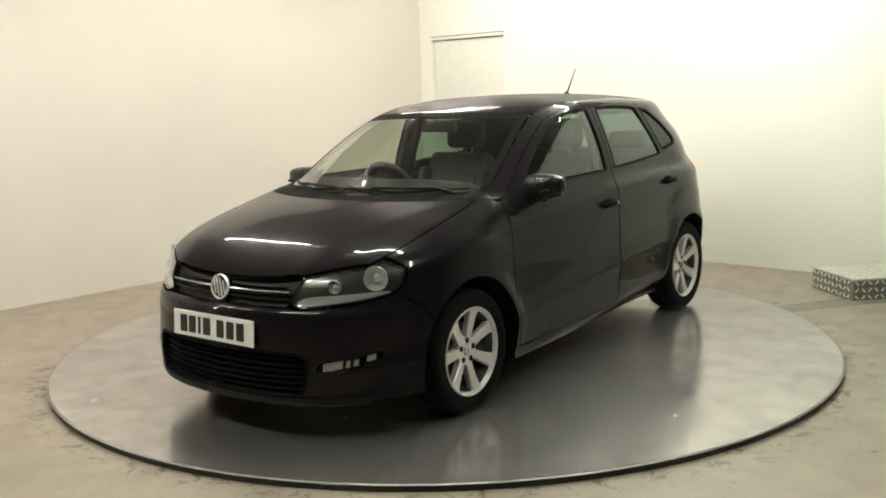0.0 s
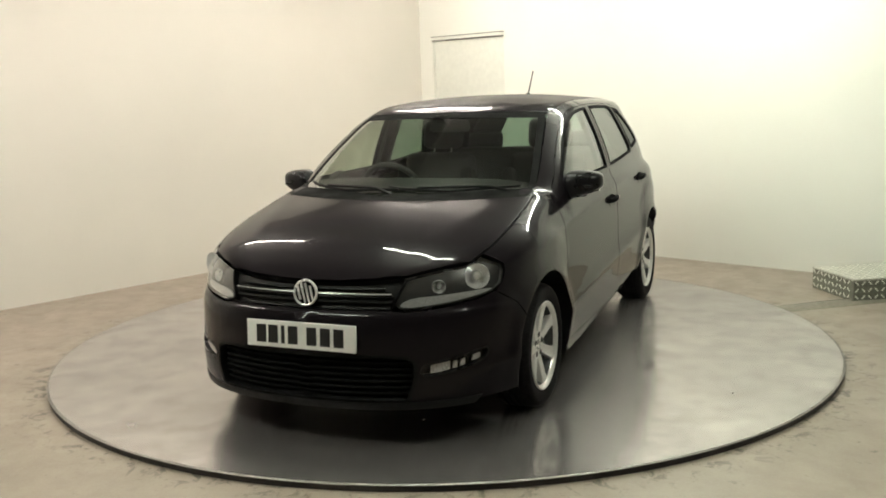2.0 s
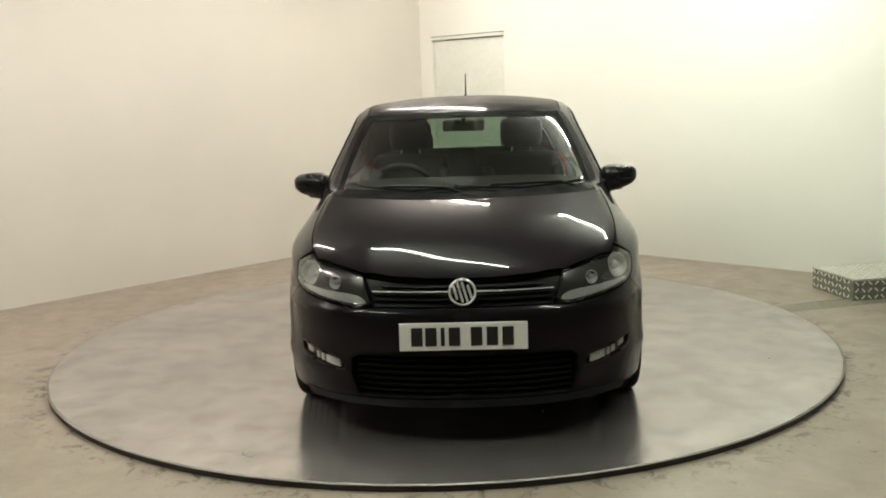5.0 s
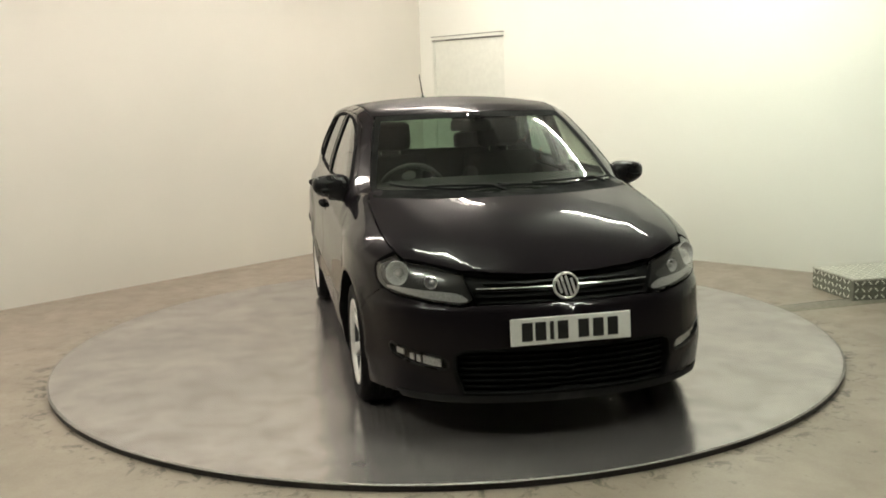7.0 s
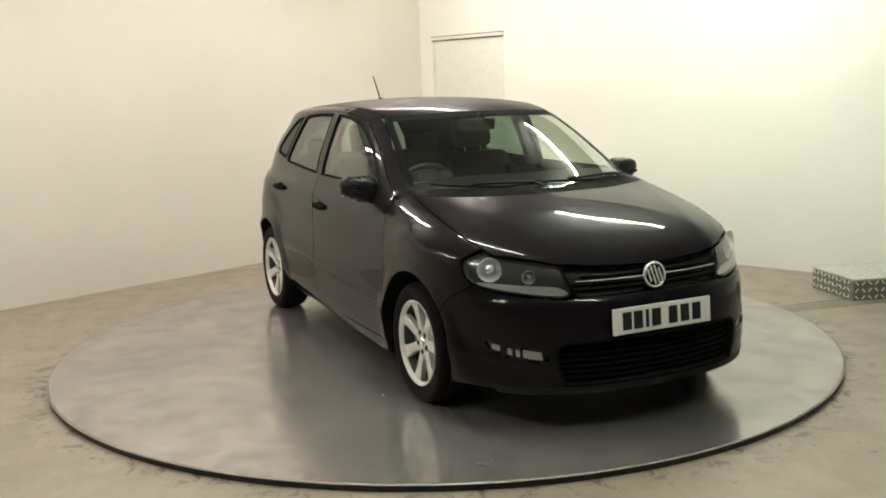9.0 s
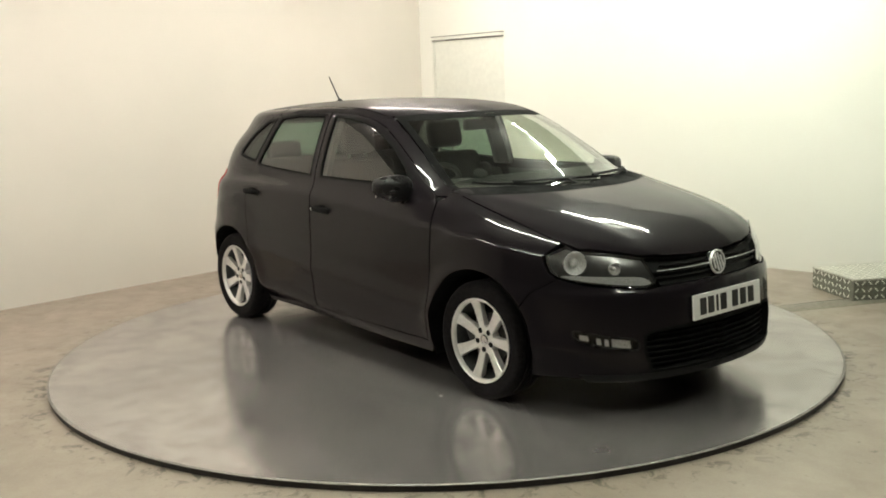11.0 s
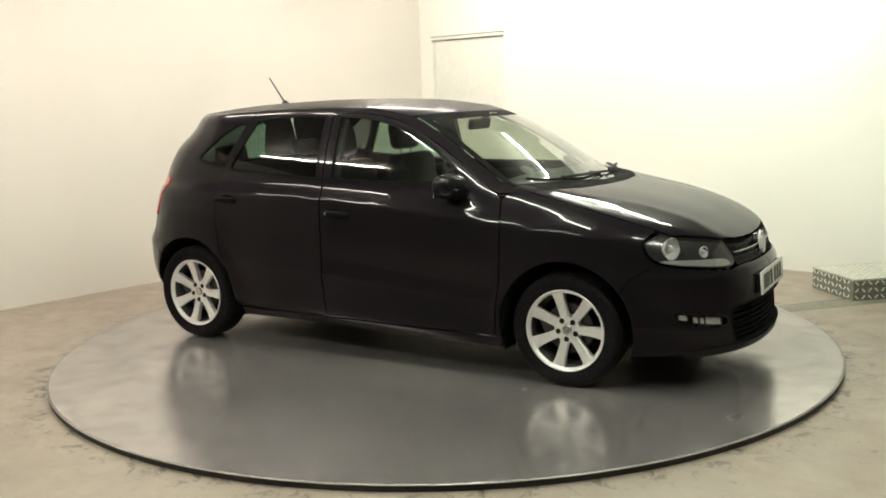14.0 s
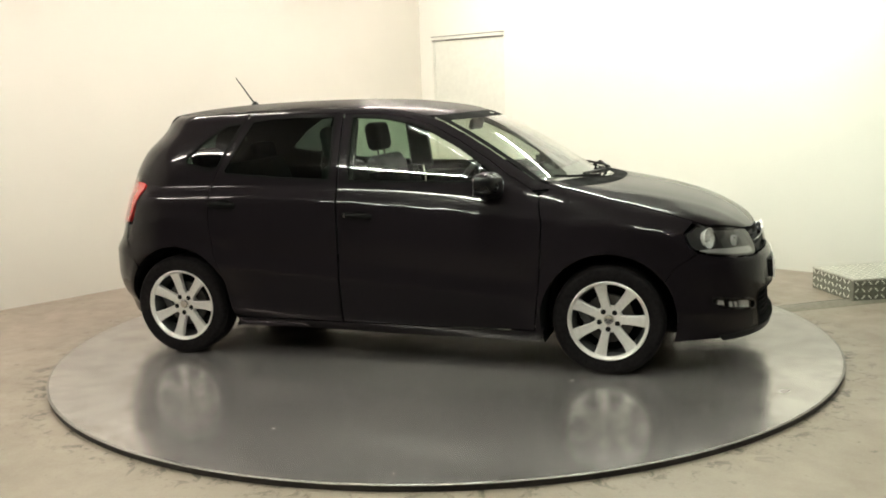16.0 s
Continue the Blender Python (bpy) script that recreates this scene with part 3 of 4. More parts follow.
def build_skin():
    # hood
    half = [(1.068 - 0.165 * (y / 0.69) ** 2, y) for y in np.linspace(0, 0.672, 9)]
    half += [p for p in HOOD_SEAM if p[0] > 0.93] + HOOD_FRONT
    loop = half + [(x, -y) for x, y in half[::-1][1:-1]]
    panel("hood", shrink(loop, GAP), "top", MAT["paint_wet"], car, h=0.018, skirt=0.02)
    # cowl under the screen
    cowl = [(1.095 - 0.165 * (y / 0.69) ** 2, y) for y in np.linspace(-0.67, 0.67, 15)]
    cowl += [(x - 0.12, y) for x, y in cowl[::-1]]
    panel("cowl", cowl, "top", MAT["trim"], car, off=-0.012, skirt=0.01, label="black plastic cowl")
    # windscreen
    left = PILLAR
    bottom = [(y, 0.955 - 0.004 * (1 - (y / 0.668) ** 2)) for y in np.linspace(-0.668, 0.668, 17)]
    loop = bottom[:-1] + left[:-1] + SCREEN_TOP + [(-y, z) for y, z in left[::-1][1:-1]]
    ws = panel("windscreen", shrink(loop, GAP), "front", MAT["glass"], car, h=0.022, skirt=0.004, label="clear green-tinted windscreen")
    edge = shrink(loop, GAP)
    panel("screen_band", edge, "front", MAT["liner"], ws, [shrink(loop, 0.030)], h=0.02, off=0.0012, skirt=0, label="black band round the glass")
    p = on_skin([(-0.46, 1.05)], "front")
    n = slope(p)[0]
    m = Matrix.Translation(p[0] - n * 0.006) @ Vector(n).to_track_quat("Z", "Y").to_matrix().to_4x4()
    part("permit_disc", lathe([(0, 0.001), (0.034, 0.001), (0.037, 0.0), (0.037, -0.002), (0, -0.002)], 28, m), MAT["trim"], ws, "round dark permit holder stuck inside", 40)
    # roof
    front = [(float(p[0]), float(p[1])) for p in on_skin(SCREEN_TOP, "front")]
    rs = [p for p in ROOF_SEAM if p[0] < front[0][0] - 0.02]
    loop = [(x, -y) for x, y in rs[::-1]] + front[::-1] + rs
    roof = panel("roof", shrink(loop, GAP), "top", MAT["paint_roof"], car, h=0.022, skirt=0.015)
    panel("headliner", shrink(loop, 0.03), "top", MAT["headliner"], roof, h=0.06, off=-0.035, skirt=0.0, label="pale grey cloth headliner")
    # spoiler over the tailgate
    sp = [(-1.505, y) for y in np.linspace(-0.26, 0.26, 9)] + [(-1.575 + 0.03 * abs(y / 0.25) ** 3, y) for y in np.linspace(0.25, -0.25, 9)]
    panel("spoiler", sp, "top", MAT["paint"], roof, h=0.03, skirt=0.03)

    pillar3 = [(float(p[0]), float(p[2])) for p in on_skin(PILLAR, "front")]
    seam = [(x, z) for (x, y), z in zip(rs, seam_z([p[0] for p in rs], [p[1] for p in rs]))]
    cut_y = float(np.interp(0.815, [-p[0] for p in rs], [p[1] for p in rs]))
    cut = (-0.815, seam_z([-0.815], [cut_y])[0])
    hood_seam = [(x, z - 0.0) for (x, y), z in zip(HOOD_SEAM, seam_z([p[0] for p in HOOD_SEAM], [p[1] for p in HOOD_SEAM]))]

    lamp_edge = [(float(q[0]), float(q[2])) for q in on_skin([(55.9, 0.735), (55.6, 0.70), (54.4, 0.660), (51.8, 0.632)], "nose")]

    def side(sgn):
        # pillar and roof rail
        rail = pillar3 + [p for p in seam if p[0] > -0.80] + [cut] + DOOR_TOP[::-1]
        rl = panel("roof_rail", shrink(rail, GAP * 0.6), "side", MAT["paint"], car, h=0.02, sgn=sgn)
        panel("pillar_trim", shrink(rail, 0.005), "side", MAT["pillar_trim"], rl, h=0.03, off=-0.03, skirt=0, sgn=sgn, label="pale grey inner pillar trim")
        mid = [(-0.150, 0.99), (-0.160, 1.362), (-0.300, 1.362), (-0.305, 0.99)]
        panel("centre_pillar", mid, "side", MAT["dash"], car, h=0.04, off=-0.030, skirt=0.03, sgn=sgn, label="dark inner centre pillar")
        # front door
        loop = [(0.858, 0.228), (0.885, 0.50), (0.895, 0.78), (0.875, 0.92)] + DOOR_TOP[:9] + [(-0.225, 1.369), (-0.228, 1.0), (-0.222, 0.7), (-0.215, 0.228)]
        d = panel("front_door", shrink(loop, GAP), "side", MAT["paint"], car, [GLASS_F], h=0.022, sgn=sgn)
        panel("window", GLASS_F, "side", MAT["glass"], d, h=0.03, off=-0.007, skirt=0.004, sgn=sgn, label="green-tinted side window")
        panel("window_seal", shrink(GLASS_F, -0.010), "side", MAT["liner"], d, [shrink(GLASS_F, 0.003)], h=0.02, off=0.002, skirt=0.008, sgn=sgn, label="black rubber window seal")
        handle(d, -0.11, 0.815, sgn, True)
        panel("door_card", shrink([(0.86, 0.24), (0.87, 0.93), (0.66, 0.985), (-0.2, 0.985), (-0.2, 0.24)], 0.02), "side", MAT["dash"], d, h=0.08, off=-0.055, skirt=0.0, sgn=sgn, label="dark grey inner door lining")
        # rear door
        rear = [(-0.82, 1.350), (-0.965, 1.085), (-1.005, 0.98), (-1.01, 0.80), (-0.985, 0.60), (-0.925, 0.45), (-0.905, 0.36), (-0.90, 0.228)]
        loop = [(-0.222, 0.228), (-0.229, 0.7), (-0.235, 1.0), (-0.232, 1.369)] + DOOR_TOP[9:11] + rear
        d = panel("rear_door", shrink(loop, GAP), "side", MAT["paint"], car, [GLASS_B], h=0.022, sgn=sgn)
        panel("window", GLASS_B, "side", MAT["privacy"], d, h=0.03, off=-0.007, skirt=0.004, sgn=sgn, label="dark tinted rear side window")
        panel("window_seal", shrink(GLASS_B, -0.010), "side", MAT["liner"], d, [shrink(GLASS_B, 0.003)], h=0.02, off=0.002, skirt=0.008, sgn=sgn, label="black rubber window seal")
        handle(d, -0.925, 0.873, sgn, False)
        panel("door_card", shrink([(-0.24, 0.24), (-0.24, 0.985), (-0.95, 1.01), (-0.9, 0.5), (-0.88, 0.24)], 0.02), "side", MAT["dash"], d, h=0.08, off=-0.055, skirt=0.0, sgn=sgn, label="dark grey inner door lining")
        # rear quarter
        tail_seam = [cut] + [p for p in seam if -1.42 < p[0] < -0.83]
        loop = rear[:6] + [p for p in ARCH_B if p[0] > -1.50 and p[1] > 0.42]
        loop += [(-1.57, 0.60), (-1.60, 0.665), (-1.60, 0.745), (-1.55, 0.76), (-1.525, 0.86), (-1.50, 0.985), (-1.51, 0.995), (-1.53, 1.05), (-1.51, 1.15), (-1.46, 1.25), (-1.43, 1.31)]
        loop += tail_seam[::-1]
        q = panel("quarter_panel", shrink(loop, GAP), "side", MAT["paint"], car, [GLASS_Q], h=0.022, sgn=sgn)
        panel("window", GLASS_Q, "side", MAT["smoked"], q, h=0.03, off=-0.005, skirt=0.004, sgn=sgn, label="small dark quarter window")
        panel("window_seal", shrink(GLASS_Q, -0.013), "side", MAT["liner"], q, [shrink(GLASS_Q, 0.003)], h=0.02, off=0.002, skirt=0.008, sgn=sgn, label="black rubber window seal")
        # front wing
        loop = [(0.862, 0.228), (0.889, 0.50), (0.899, 0.78), (0.879, 0.925)] + [p for p in hood_seam if p[0] > 0.9]
        loop += lamp_edge + [(1.56, 0.56), (1.514, 0.4928)] + [p for p in ARCH_F if not (p[0] > 1.513 and p[1] < 0.50)]
        panel("wing", shrink(loop, GAP), "side", MAT["paint"], car, h=0.022, sgn=sgn)
        # sill
        loop = [(0.90, 0.222), (-0.90, 0.222), (-0.885, 0.172), (0.885, 0.168)]
        panel("sill", loop, "side", MAT["paint"], car, h=0.03, skirt=0.05, sgn=sgn)
        # wheel arch liners
        for wx in (WHEEL_X, -WHEEL_X):
            bm = bmesh.new()
            pts = arc(wx, HUB_Z, ARCH_R + 0.004, -22, 202, 30)
            outer = on_skin([(x, max(z, 0.17)) for x, z in pts], "side")
            a = [bm.verts.new((x, sgn * (o[1] - 0.004), z)) for (x, z), o in zip(pts, outer)]
            b = [bm.verts.new((x, sgn * 0.50, z)) for x, z in pts]
            for i in range(len(pts) - 1):
                bm.faces.new((a[i], a[i + 1], b[i + 1], b[i]))
            bm.faces.new(b)
            part("arch_liner", bm, MAT["liner"], car, "black wheel arch liner")
        # tail lamp
        lamp = smooth_loop([(57, 0.98), (54.5, 0.86), (50.5, 0.765), (40, 0.755), (34, 0.80), (32, 0.95), (38, 0.99), (48, 0.992)], 3)
        panel("tail_light", lamp, "tail", MAT["red_lens"], car, h=0.02, off=0.006, skirt=0.02, sgn=sgn, unit=POLAR, label="red tail light lens")

    both(side)

    # tailgate and rear bumper
    loop = [(a, 0.66) for a in np.linspace(-49, 49, 15)] + [(50, 0.75), (53, 0.9), (52, 1.05), (50, 1.15), (48, 1.26), (46, 1.32)] + [(a, 1.345) for a in np.linspace(38, -38, 9)] + [(-46, 1.32), (-48, 1.26), (-50, 1.15), (-52, 1.05), (-53, 0.9), (-50, 0.75)]
    win = [(a, 1.035) for a in np.linspace(-33, 33, 9)] + [(32, 1.15), (29, 1.285)] + [(a, 1.295) for a in np.linspace(26, -26, 7)] + [(-29, 1.285), (-32, 1.15)]
    tg = panel("tailgate", loop, "tail", MAT["paint"], car, [win], h=0.03, unit=POLAR, off=-0.001)
    panel("rear_window", win, "tail", MAT["privacy"], tg, h=0.04, off=-0.006, skirt=0.004, unit=POLAR, label="dark tinted rear window")
    edge3 = on_skin([(-1.56, 0.60), (-1.535, 0.56)] + arc(-WHEEL_X, HUB_Z, ARCH_R, 142, 198, 8), "side")
    edge = to_polar(edge3, "tail")
    top = [(a, 0.655) for a in np.linspace(-50, 50, 15)]
    low = [(a, 0.20) for a in np.linspace(-46, 46, 13)]
    right = [(-a, z) for a, z in edge]
    loop = top + edge + low[::-1] + right[::-1]
    panel("rear_bumper", loop, "tail", MAT["paint"], car, h=0.03, skirt=0.03, unit=POLAR)


def handle(door, x, z, sgn, lock):
    y = float(on_skin([(x, z)], "side")[0][1])
    y2 = float(on_skin([(x, z - 0.02)], "side")[0][1])
    lean = math.degrees(math.atan2(y - y2, 0.02))
    bm = lathe([(0, -0.002), (0.036, -0.002), (0.044, 0.0015), (0.044, -0.004), (0, -0.012)], 24)
    bmesh.ops.scale(bm, vec=(1.35, 0.9, 1), verts=bm.verts)
    bmesh.ops.transform(bm, matrix=pose(x + 0.02, sgn * (y + 0.001), z - 0.004, -90 * sgn, 0, 0), verts=bm.verts)
    part("handle_cup", bm, MAT["liner"], door, "dark recess behind the handle", 40)
    pts = [(x - 0.075, y + 0.003, z + 0.006), (x - 0.064, y + 0.016, z + 0.007), (x - 0.02, y + 0.023, z + 0.007), (x + 0.04, y + 0.023, z + 0.005), (x + 0.074, y + 0.016, z + 0.003), (x + 0.084, y + 0.003, z + 0.002)]
    bm = tube([(a, sgn * b, c) for a, b, c in pts], 0.012, 10)
    bmesh.ops.scale(bm, vec=(1, 1, 1.25), verts=bm.verts, space=Matrix.Translation((0, 0, -z)))
    part("handle", bm, MAT["liner"], door, "", 60)
    if lock:
        bm = lathe([(0, 0.004), (0.008, 0.004), (0.010, 0.0), (0.010, -0.01)], 16, pose(x - 0.058, sgn * (y + 0.024), z + 0.008, -90 * sgn, 0, 0))
        part("lock", bm, MAT["chrome"], door, "small chrome key lock", 40)


def build_front():
    # bumper
    LOW = on_skin([(51.8, 0.632)], "nose")[0]
    edge3 = on_skin([(float(LOW[0]), float(LOW[2])), (1.56, 0.56), (1.514, 0.4928)] + [p for p in ARCH_F if p[0] > 1.514 and p[1] < 0.49][::-1], "side")
    edge = to_polar(edge3, "nose")
    lamp_low = [(24, 0.586), (27.5, 0.580), (36, 0.590), (46, 0.610), (50.8, 0.629)]
    top = [(-a, z) for a, z in lamp_low[::-1]] + [(a, 0.588) for a in np.linspace(-20, 20, 9)] + lamp_low
    low = [(a, 0.190) for a in np.linspace(50, -50, 21)]
    left = [(-a, z) for a, z in edge]
    loop = top + edge + low + left[::-1]
    intake = [(a, 0.214) for a in np.linspace(-27, 27, 11)] + [(29, 0.31), (29, 0.375), (27, 0.395)] + [(a, 0.402) for a in np.linspace(22, -22, 9)] + [(-27, 0.395), (-29, 0.375), (-29, 0.31)]
    fog = smooth_loop([(31.2, 0.318), (31.6, 0.364), (39, 0.382), (46.2, 0.404), (48.0, 0.396), (46.2, 0.358), (39, 0.331)], 3)
    fog_m = [(-a, z) for a, z in fog[::-1]]
    b = panel("front_bumper", shrink_polar(loop, GAP), "nose", MAT["paint"], car, [intake, fog, fog_m], h=0.02, skirt=0.014, unit=POLAR)
    g = panel("lower_intake", intake, "nose", MAT["liner"], b, h=0.03, off=-0.045, skirt=-0.044, unit=POLAR, label="black lower air intake")
    panel("intake_frame", shrink_polar(intake, -0.007), "nose", MAT["liner"], b, [shrink_polar(intake, 0.006)], h=0.02, off=0.0015, skirt=0.02, unit=POLAR, label="matt black frame of the intake")
    for z in (0.236, 0.262, 0.288, 0.314, 0.340, 0.366):
        strip = [(a, z) for a in np.linspace(-28, 28, 13)] + [(a, z + 0.009) for a in np.linspace(28, -28, 13)]
        panel("slat", strip, "nose", MAT["liner"], b, h=0.03, off=-0.026, skirt=0.025, unit=POLAR)
    lip = [(a, 0.176) for a in np.linspace(-44, 44, 17)] + [(a, 0.208) for a in np.linspace(46, -46, 17)]
    panel("lip", lip, "nose", MAT["trim"], b, h=0.03, off=0.004, skirt=0.03, unit=POLAR, label="black spoiler lip under the bumper")
    # upper grille
    hf = on_skin([(x, y) for x, y in HOOD_FRONT if y < 0.43], "top")
    top = [(a, z - 0.006) for a, z in to_polar(hf, "nose")]
    loop = [(a, 0.592) for a in np.linspace(-23.5, 23.5, 11)] + [(24.5, 0.62)] + top + [(-a, z) for a, z in top[::-1][1:]] + [(-24.5, 0.62)]
    gr = panel("grille", loop, "nose", MAT["trim"], car, h=0.022, off=-0.03, skirt=-0.028, unit=POLAR, label="black upper grille with chrome strip")
    for z, mat, hh, off in ((0.617, "trim", 0.010, -0.010), (0.6495, "chrome", 0.0042, 0.002), (0.640, "trim", 0.007, -0.004), (0.672, "trim", 0.008, -0.010)):
        lim = 24.0 if z < 0.65 else 22.0
        strip = [(a, z) for a in np.linspace(-lim, lim, 17)] + [(a, z + hh) for a in np.linspace(lim, -lim, 17)]
        panel("chrome_strip" if mat == "chrome" else "slat", strip, "nose", MAT["badge_silver" if mat == "chrome" else mat], gr, h=0.03, off=off, skirt=0.004 if mat == "chrome" else 0.02, unit=POLAR)
    # round badge
    x = float(on_skin([(0.0, 0.65)], "nose")[0][0]) + 0.006
    face = pose(x, 0, 0.650, 0, 82, 0)
    bd = part("badge", lathe([(0, 0.0), (0.050, 0.0), (0.0505, -0.03), (0, -0.03)], 40, face), MAT["gloss_trim"], car, "round chrome and black badge", 40)
    part("ring", lathe([(0.047, 0.0), (0.049, 0.005), (0.053, 0.007), (0.057, 0.004), (0.058, -0.004), (0.047, -0.004)], 40, face, close=True), MAT["badge_silver"], bd, "chrome ring", 40)
    for y, ln in ((-0.030, 0.062), (-0.010, 0.088), (0.010, 0.088), (0.030, 0.062)):
        part("bar", box((ln, 0.0105, 0.006), face @ pose(0, y, 0.003, 0, 0, 16), 0.002), MAT["badge_silver"], bd, "plain chrome bar")
    # plate
    px = 2.054
    pl = part("number_plate", box((0.008, 0.524, 0.114), pose(px, 0, 0.4785, 0, -4, 0), 0.003), MAT["plate"], car, "white number plate with plain black bars")
    for i, y in enumerate((0.190, 0.132, 0.084, 0.036, -0.054, -0.118, -0.182)):
        wd = 0.016 if i == 2 else 0.046
        part("bar", box((0.003, wd, 0.076), pose(px + 0.0045, -y, 0.4785, 0, -4, 0)), MAT["plate_black"], pl)
    part("plate_holder", box((0.02, 0.50, 0.095), pose(px - 0.014, 0, 0.478, 0, -4, 0), 0.004), MAT["trim"], pl)

    lamp_top3 = on_skin([(1.662, 0.660)] + HOOD_FRONT[:3], "top")
    lamp_top = [(a, z - 0.006) for a, z in to_polar(lamp_top3, "nose")]
    lamp = [(24.6, 0.612), (25.2, 0.598), (27.5, 0.587), (31, 0.589), (36, 0.597), (46, 0.616), (51.2, 0.637), (53.7, 0.662), (54.9, 0.70), (55.2, 0.734)] + lamp_top

    def lamps(sgn):
        l = panel("headlight", lamp, "nose", MAT["lamp_glass"], car, h=0.02, off=0.0, skirt=0.004, sgn=sgn, unit=POLAR, label="clear headlight with dark housing")
        panel("housing", lamp, "nose", MAT["lamp_dark"], l, h=0.03, off=-0.055, skirt=-0.05, sgn=sgn, unit=POLAR, label="dark headlight housing")
        holes = [[(a + r * 1.02 / POLAR * math.cos(k * math.pi / 12), z + r * 1.02 * math.sin(k * math.pi / 12)) for k in range(24)] for a, z, r in ((46.8, 0.699, 0.050), (36.2, 0.672, 0.027))]
        panel("bezel", shrink_polar(lamp, 0.005), "nose", MAT["lamp_bezel"], l, holes, h=0.02, off=-0.016, skirt=0.012, sgn=sgn, unit=POLAR, label="smoky grey lamp bezel")
        sill = [(26.0, 0.607), (28, 0.597), (36, 0.606), (46, 0.625), (51, 0.641), (48.5, 0.647), (44, 0.645), (36, 0.640), (29, 0.632)]
        panel("indicator", smooth_loop(sill, 3), "nose", MAT["reflector_soft"], l, h=0.02, off=-0.010, skirt=0.01, sgn=sgn, unit=POLAR, label="silvery indicator strip")
        for (a, z), r, d in (((46.8, 0.699), 0.053, 0.018), ((36.2, 0.672), 0.028, 0.018)):
            c = on_skin([(a, z)], "nose")[0]
            t = radians(a * 0.55)
            m = Matrix.Translation((c[0] - d * 0.75, sgn * (c[1] - d * 0.55), c[2])) @ Vector((math.cos(t), sgn * math.sin(t), 0.05)).to_track_quat("Z", "Y").to_matrix().to_4x4()
            bm = lathe([(0.008, -0.032), (r * 0.55, -0.026), (r * 0.85, -0.010), (r, 0.006), (r + 0.001, 0.004), (r * 0.6, -0.034)], 18, m)
            part("reflector", bm, MAT["reflector"], l, "round faceted reflector bowl")
            bm = lathe([(0, 0.006), (r * 0.30, 0.0), (r * 0.42, -0.016), (r * 0.3, -0.03)], 20, m)
            part("bulb", bm, MAT["reflector_soft"], l, "", 60)
        f = panel("fog_lamp", fog, "nose", MAT["lamp_glass"], car, h=0.02, off=-0.008, skirt=0.004, sgn=sgn, unit=POLAR, label="small clear fog lamp")
        panel("housing", fog, "nose", MAT["trim"], f, h=0.02, off=-0.04, skirt=-0.035, sgn=sgn, unit=POLAR, label="dark fog lamp housing")
        for a0, a1, z0, z1, mat in ((32.6, 37.6, 0.325, 0.358, "reflector_bright"), (38.3, 39.5, 0.338, 0.366, "reflector_bright"), (40.3, 41.6, 0.344, 0.370, "reflector"), (43.6, 46.0, 0.360, 0.382, "reflector")):
            rise = 0.0022 * (a1 - a0)
            panel("reflector", [(a0, z0), ((a0 + a1) / 2, z0 + rise * 0.3), (a1, z0 + rise), (a1 + 0.1, z1 + rise), (a0 + 0.3, z1)], "nose", MAT[mat], f, h=0.012, off=-0.013, skirt=0.008, sgn=sgn, unit=POLAR, label="silver fog lamp reflector")
        panel("trim_ring", shrink_polar(fog, -0.004), "nose", MAT["satin"], f, [shrink_polar(fog, 0.004)], h=0.02, off=0.002, skirt=0.01, sgn=sgn, unit=POLAR, label="black ring round the fog lamp")

    both(lamps)


def shrink_polar(loop, d):
    return [(a / POLAR, z) for a, z in shrink([(a * POLAR, z) for a, z in loop], d)]


MAT["pillar_trim"] = plain("grey_pillar_trim", (0.20, 0.195, 0.18), 0.8, 0, 200, 0.08)
MAT["lamp_bezel"] = plain("smoky_lamp_bezel", (0.075, 0.073, 0.072), 0.22, 0.45, 80, 0.25)
MAT["reflector_bright"] = plain("bright_fog_reflector", (0.74, 0.74, 0.73), 0.2, 0.1, 170, 0.5, 0.004)
MAT["reflector_soft"] = plain("satin_lamp_reflector", (0.80, 0.80, 0.79), 0.18, 0.55, 120, 0.2, 0.001)


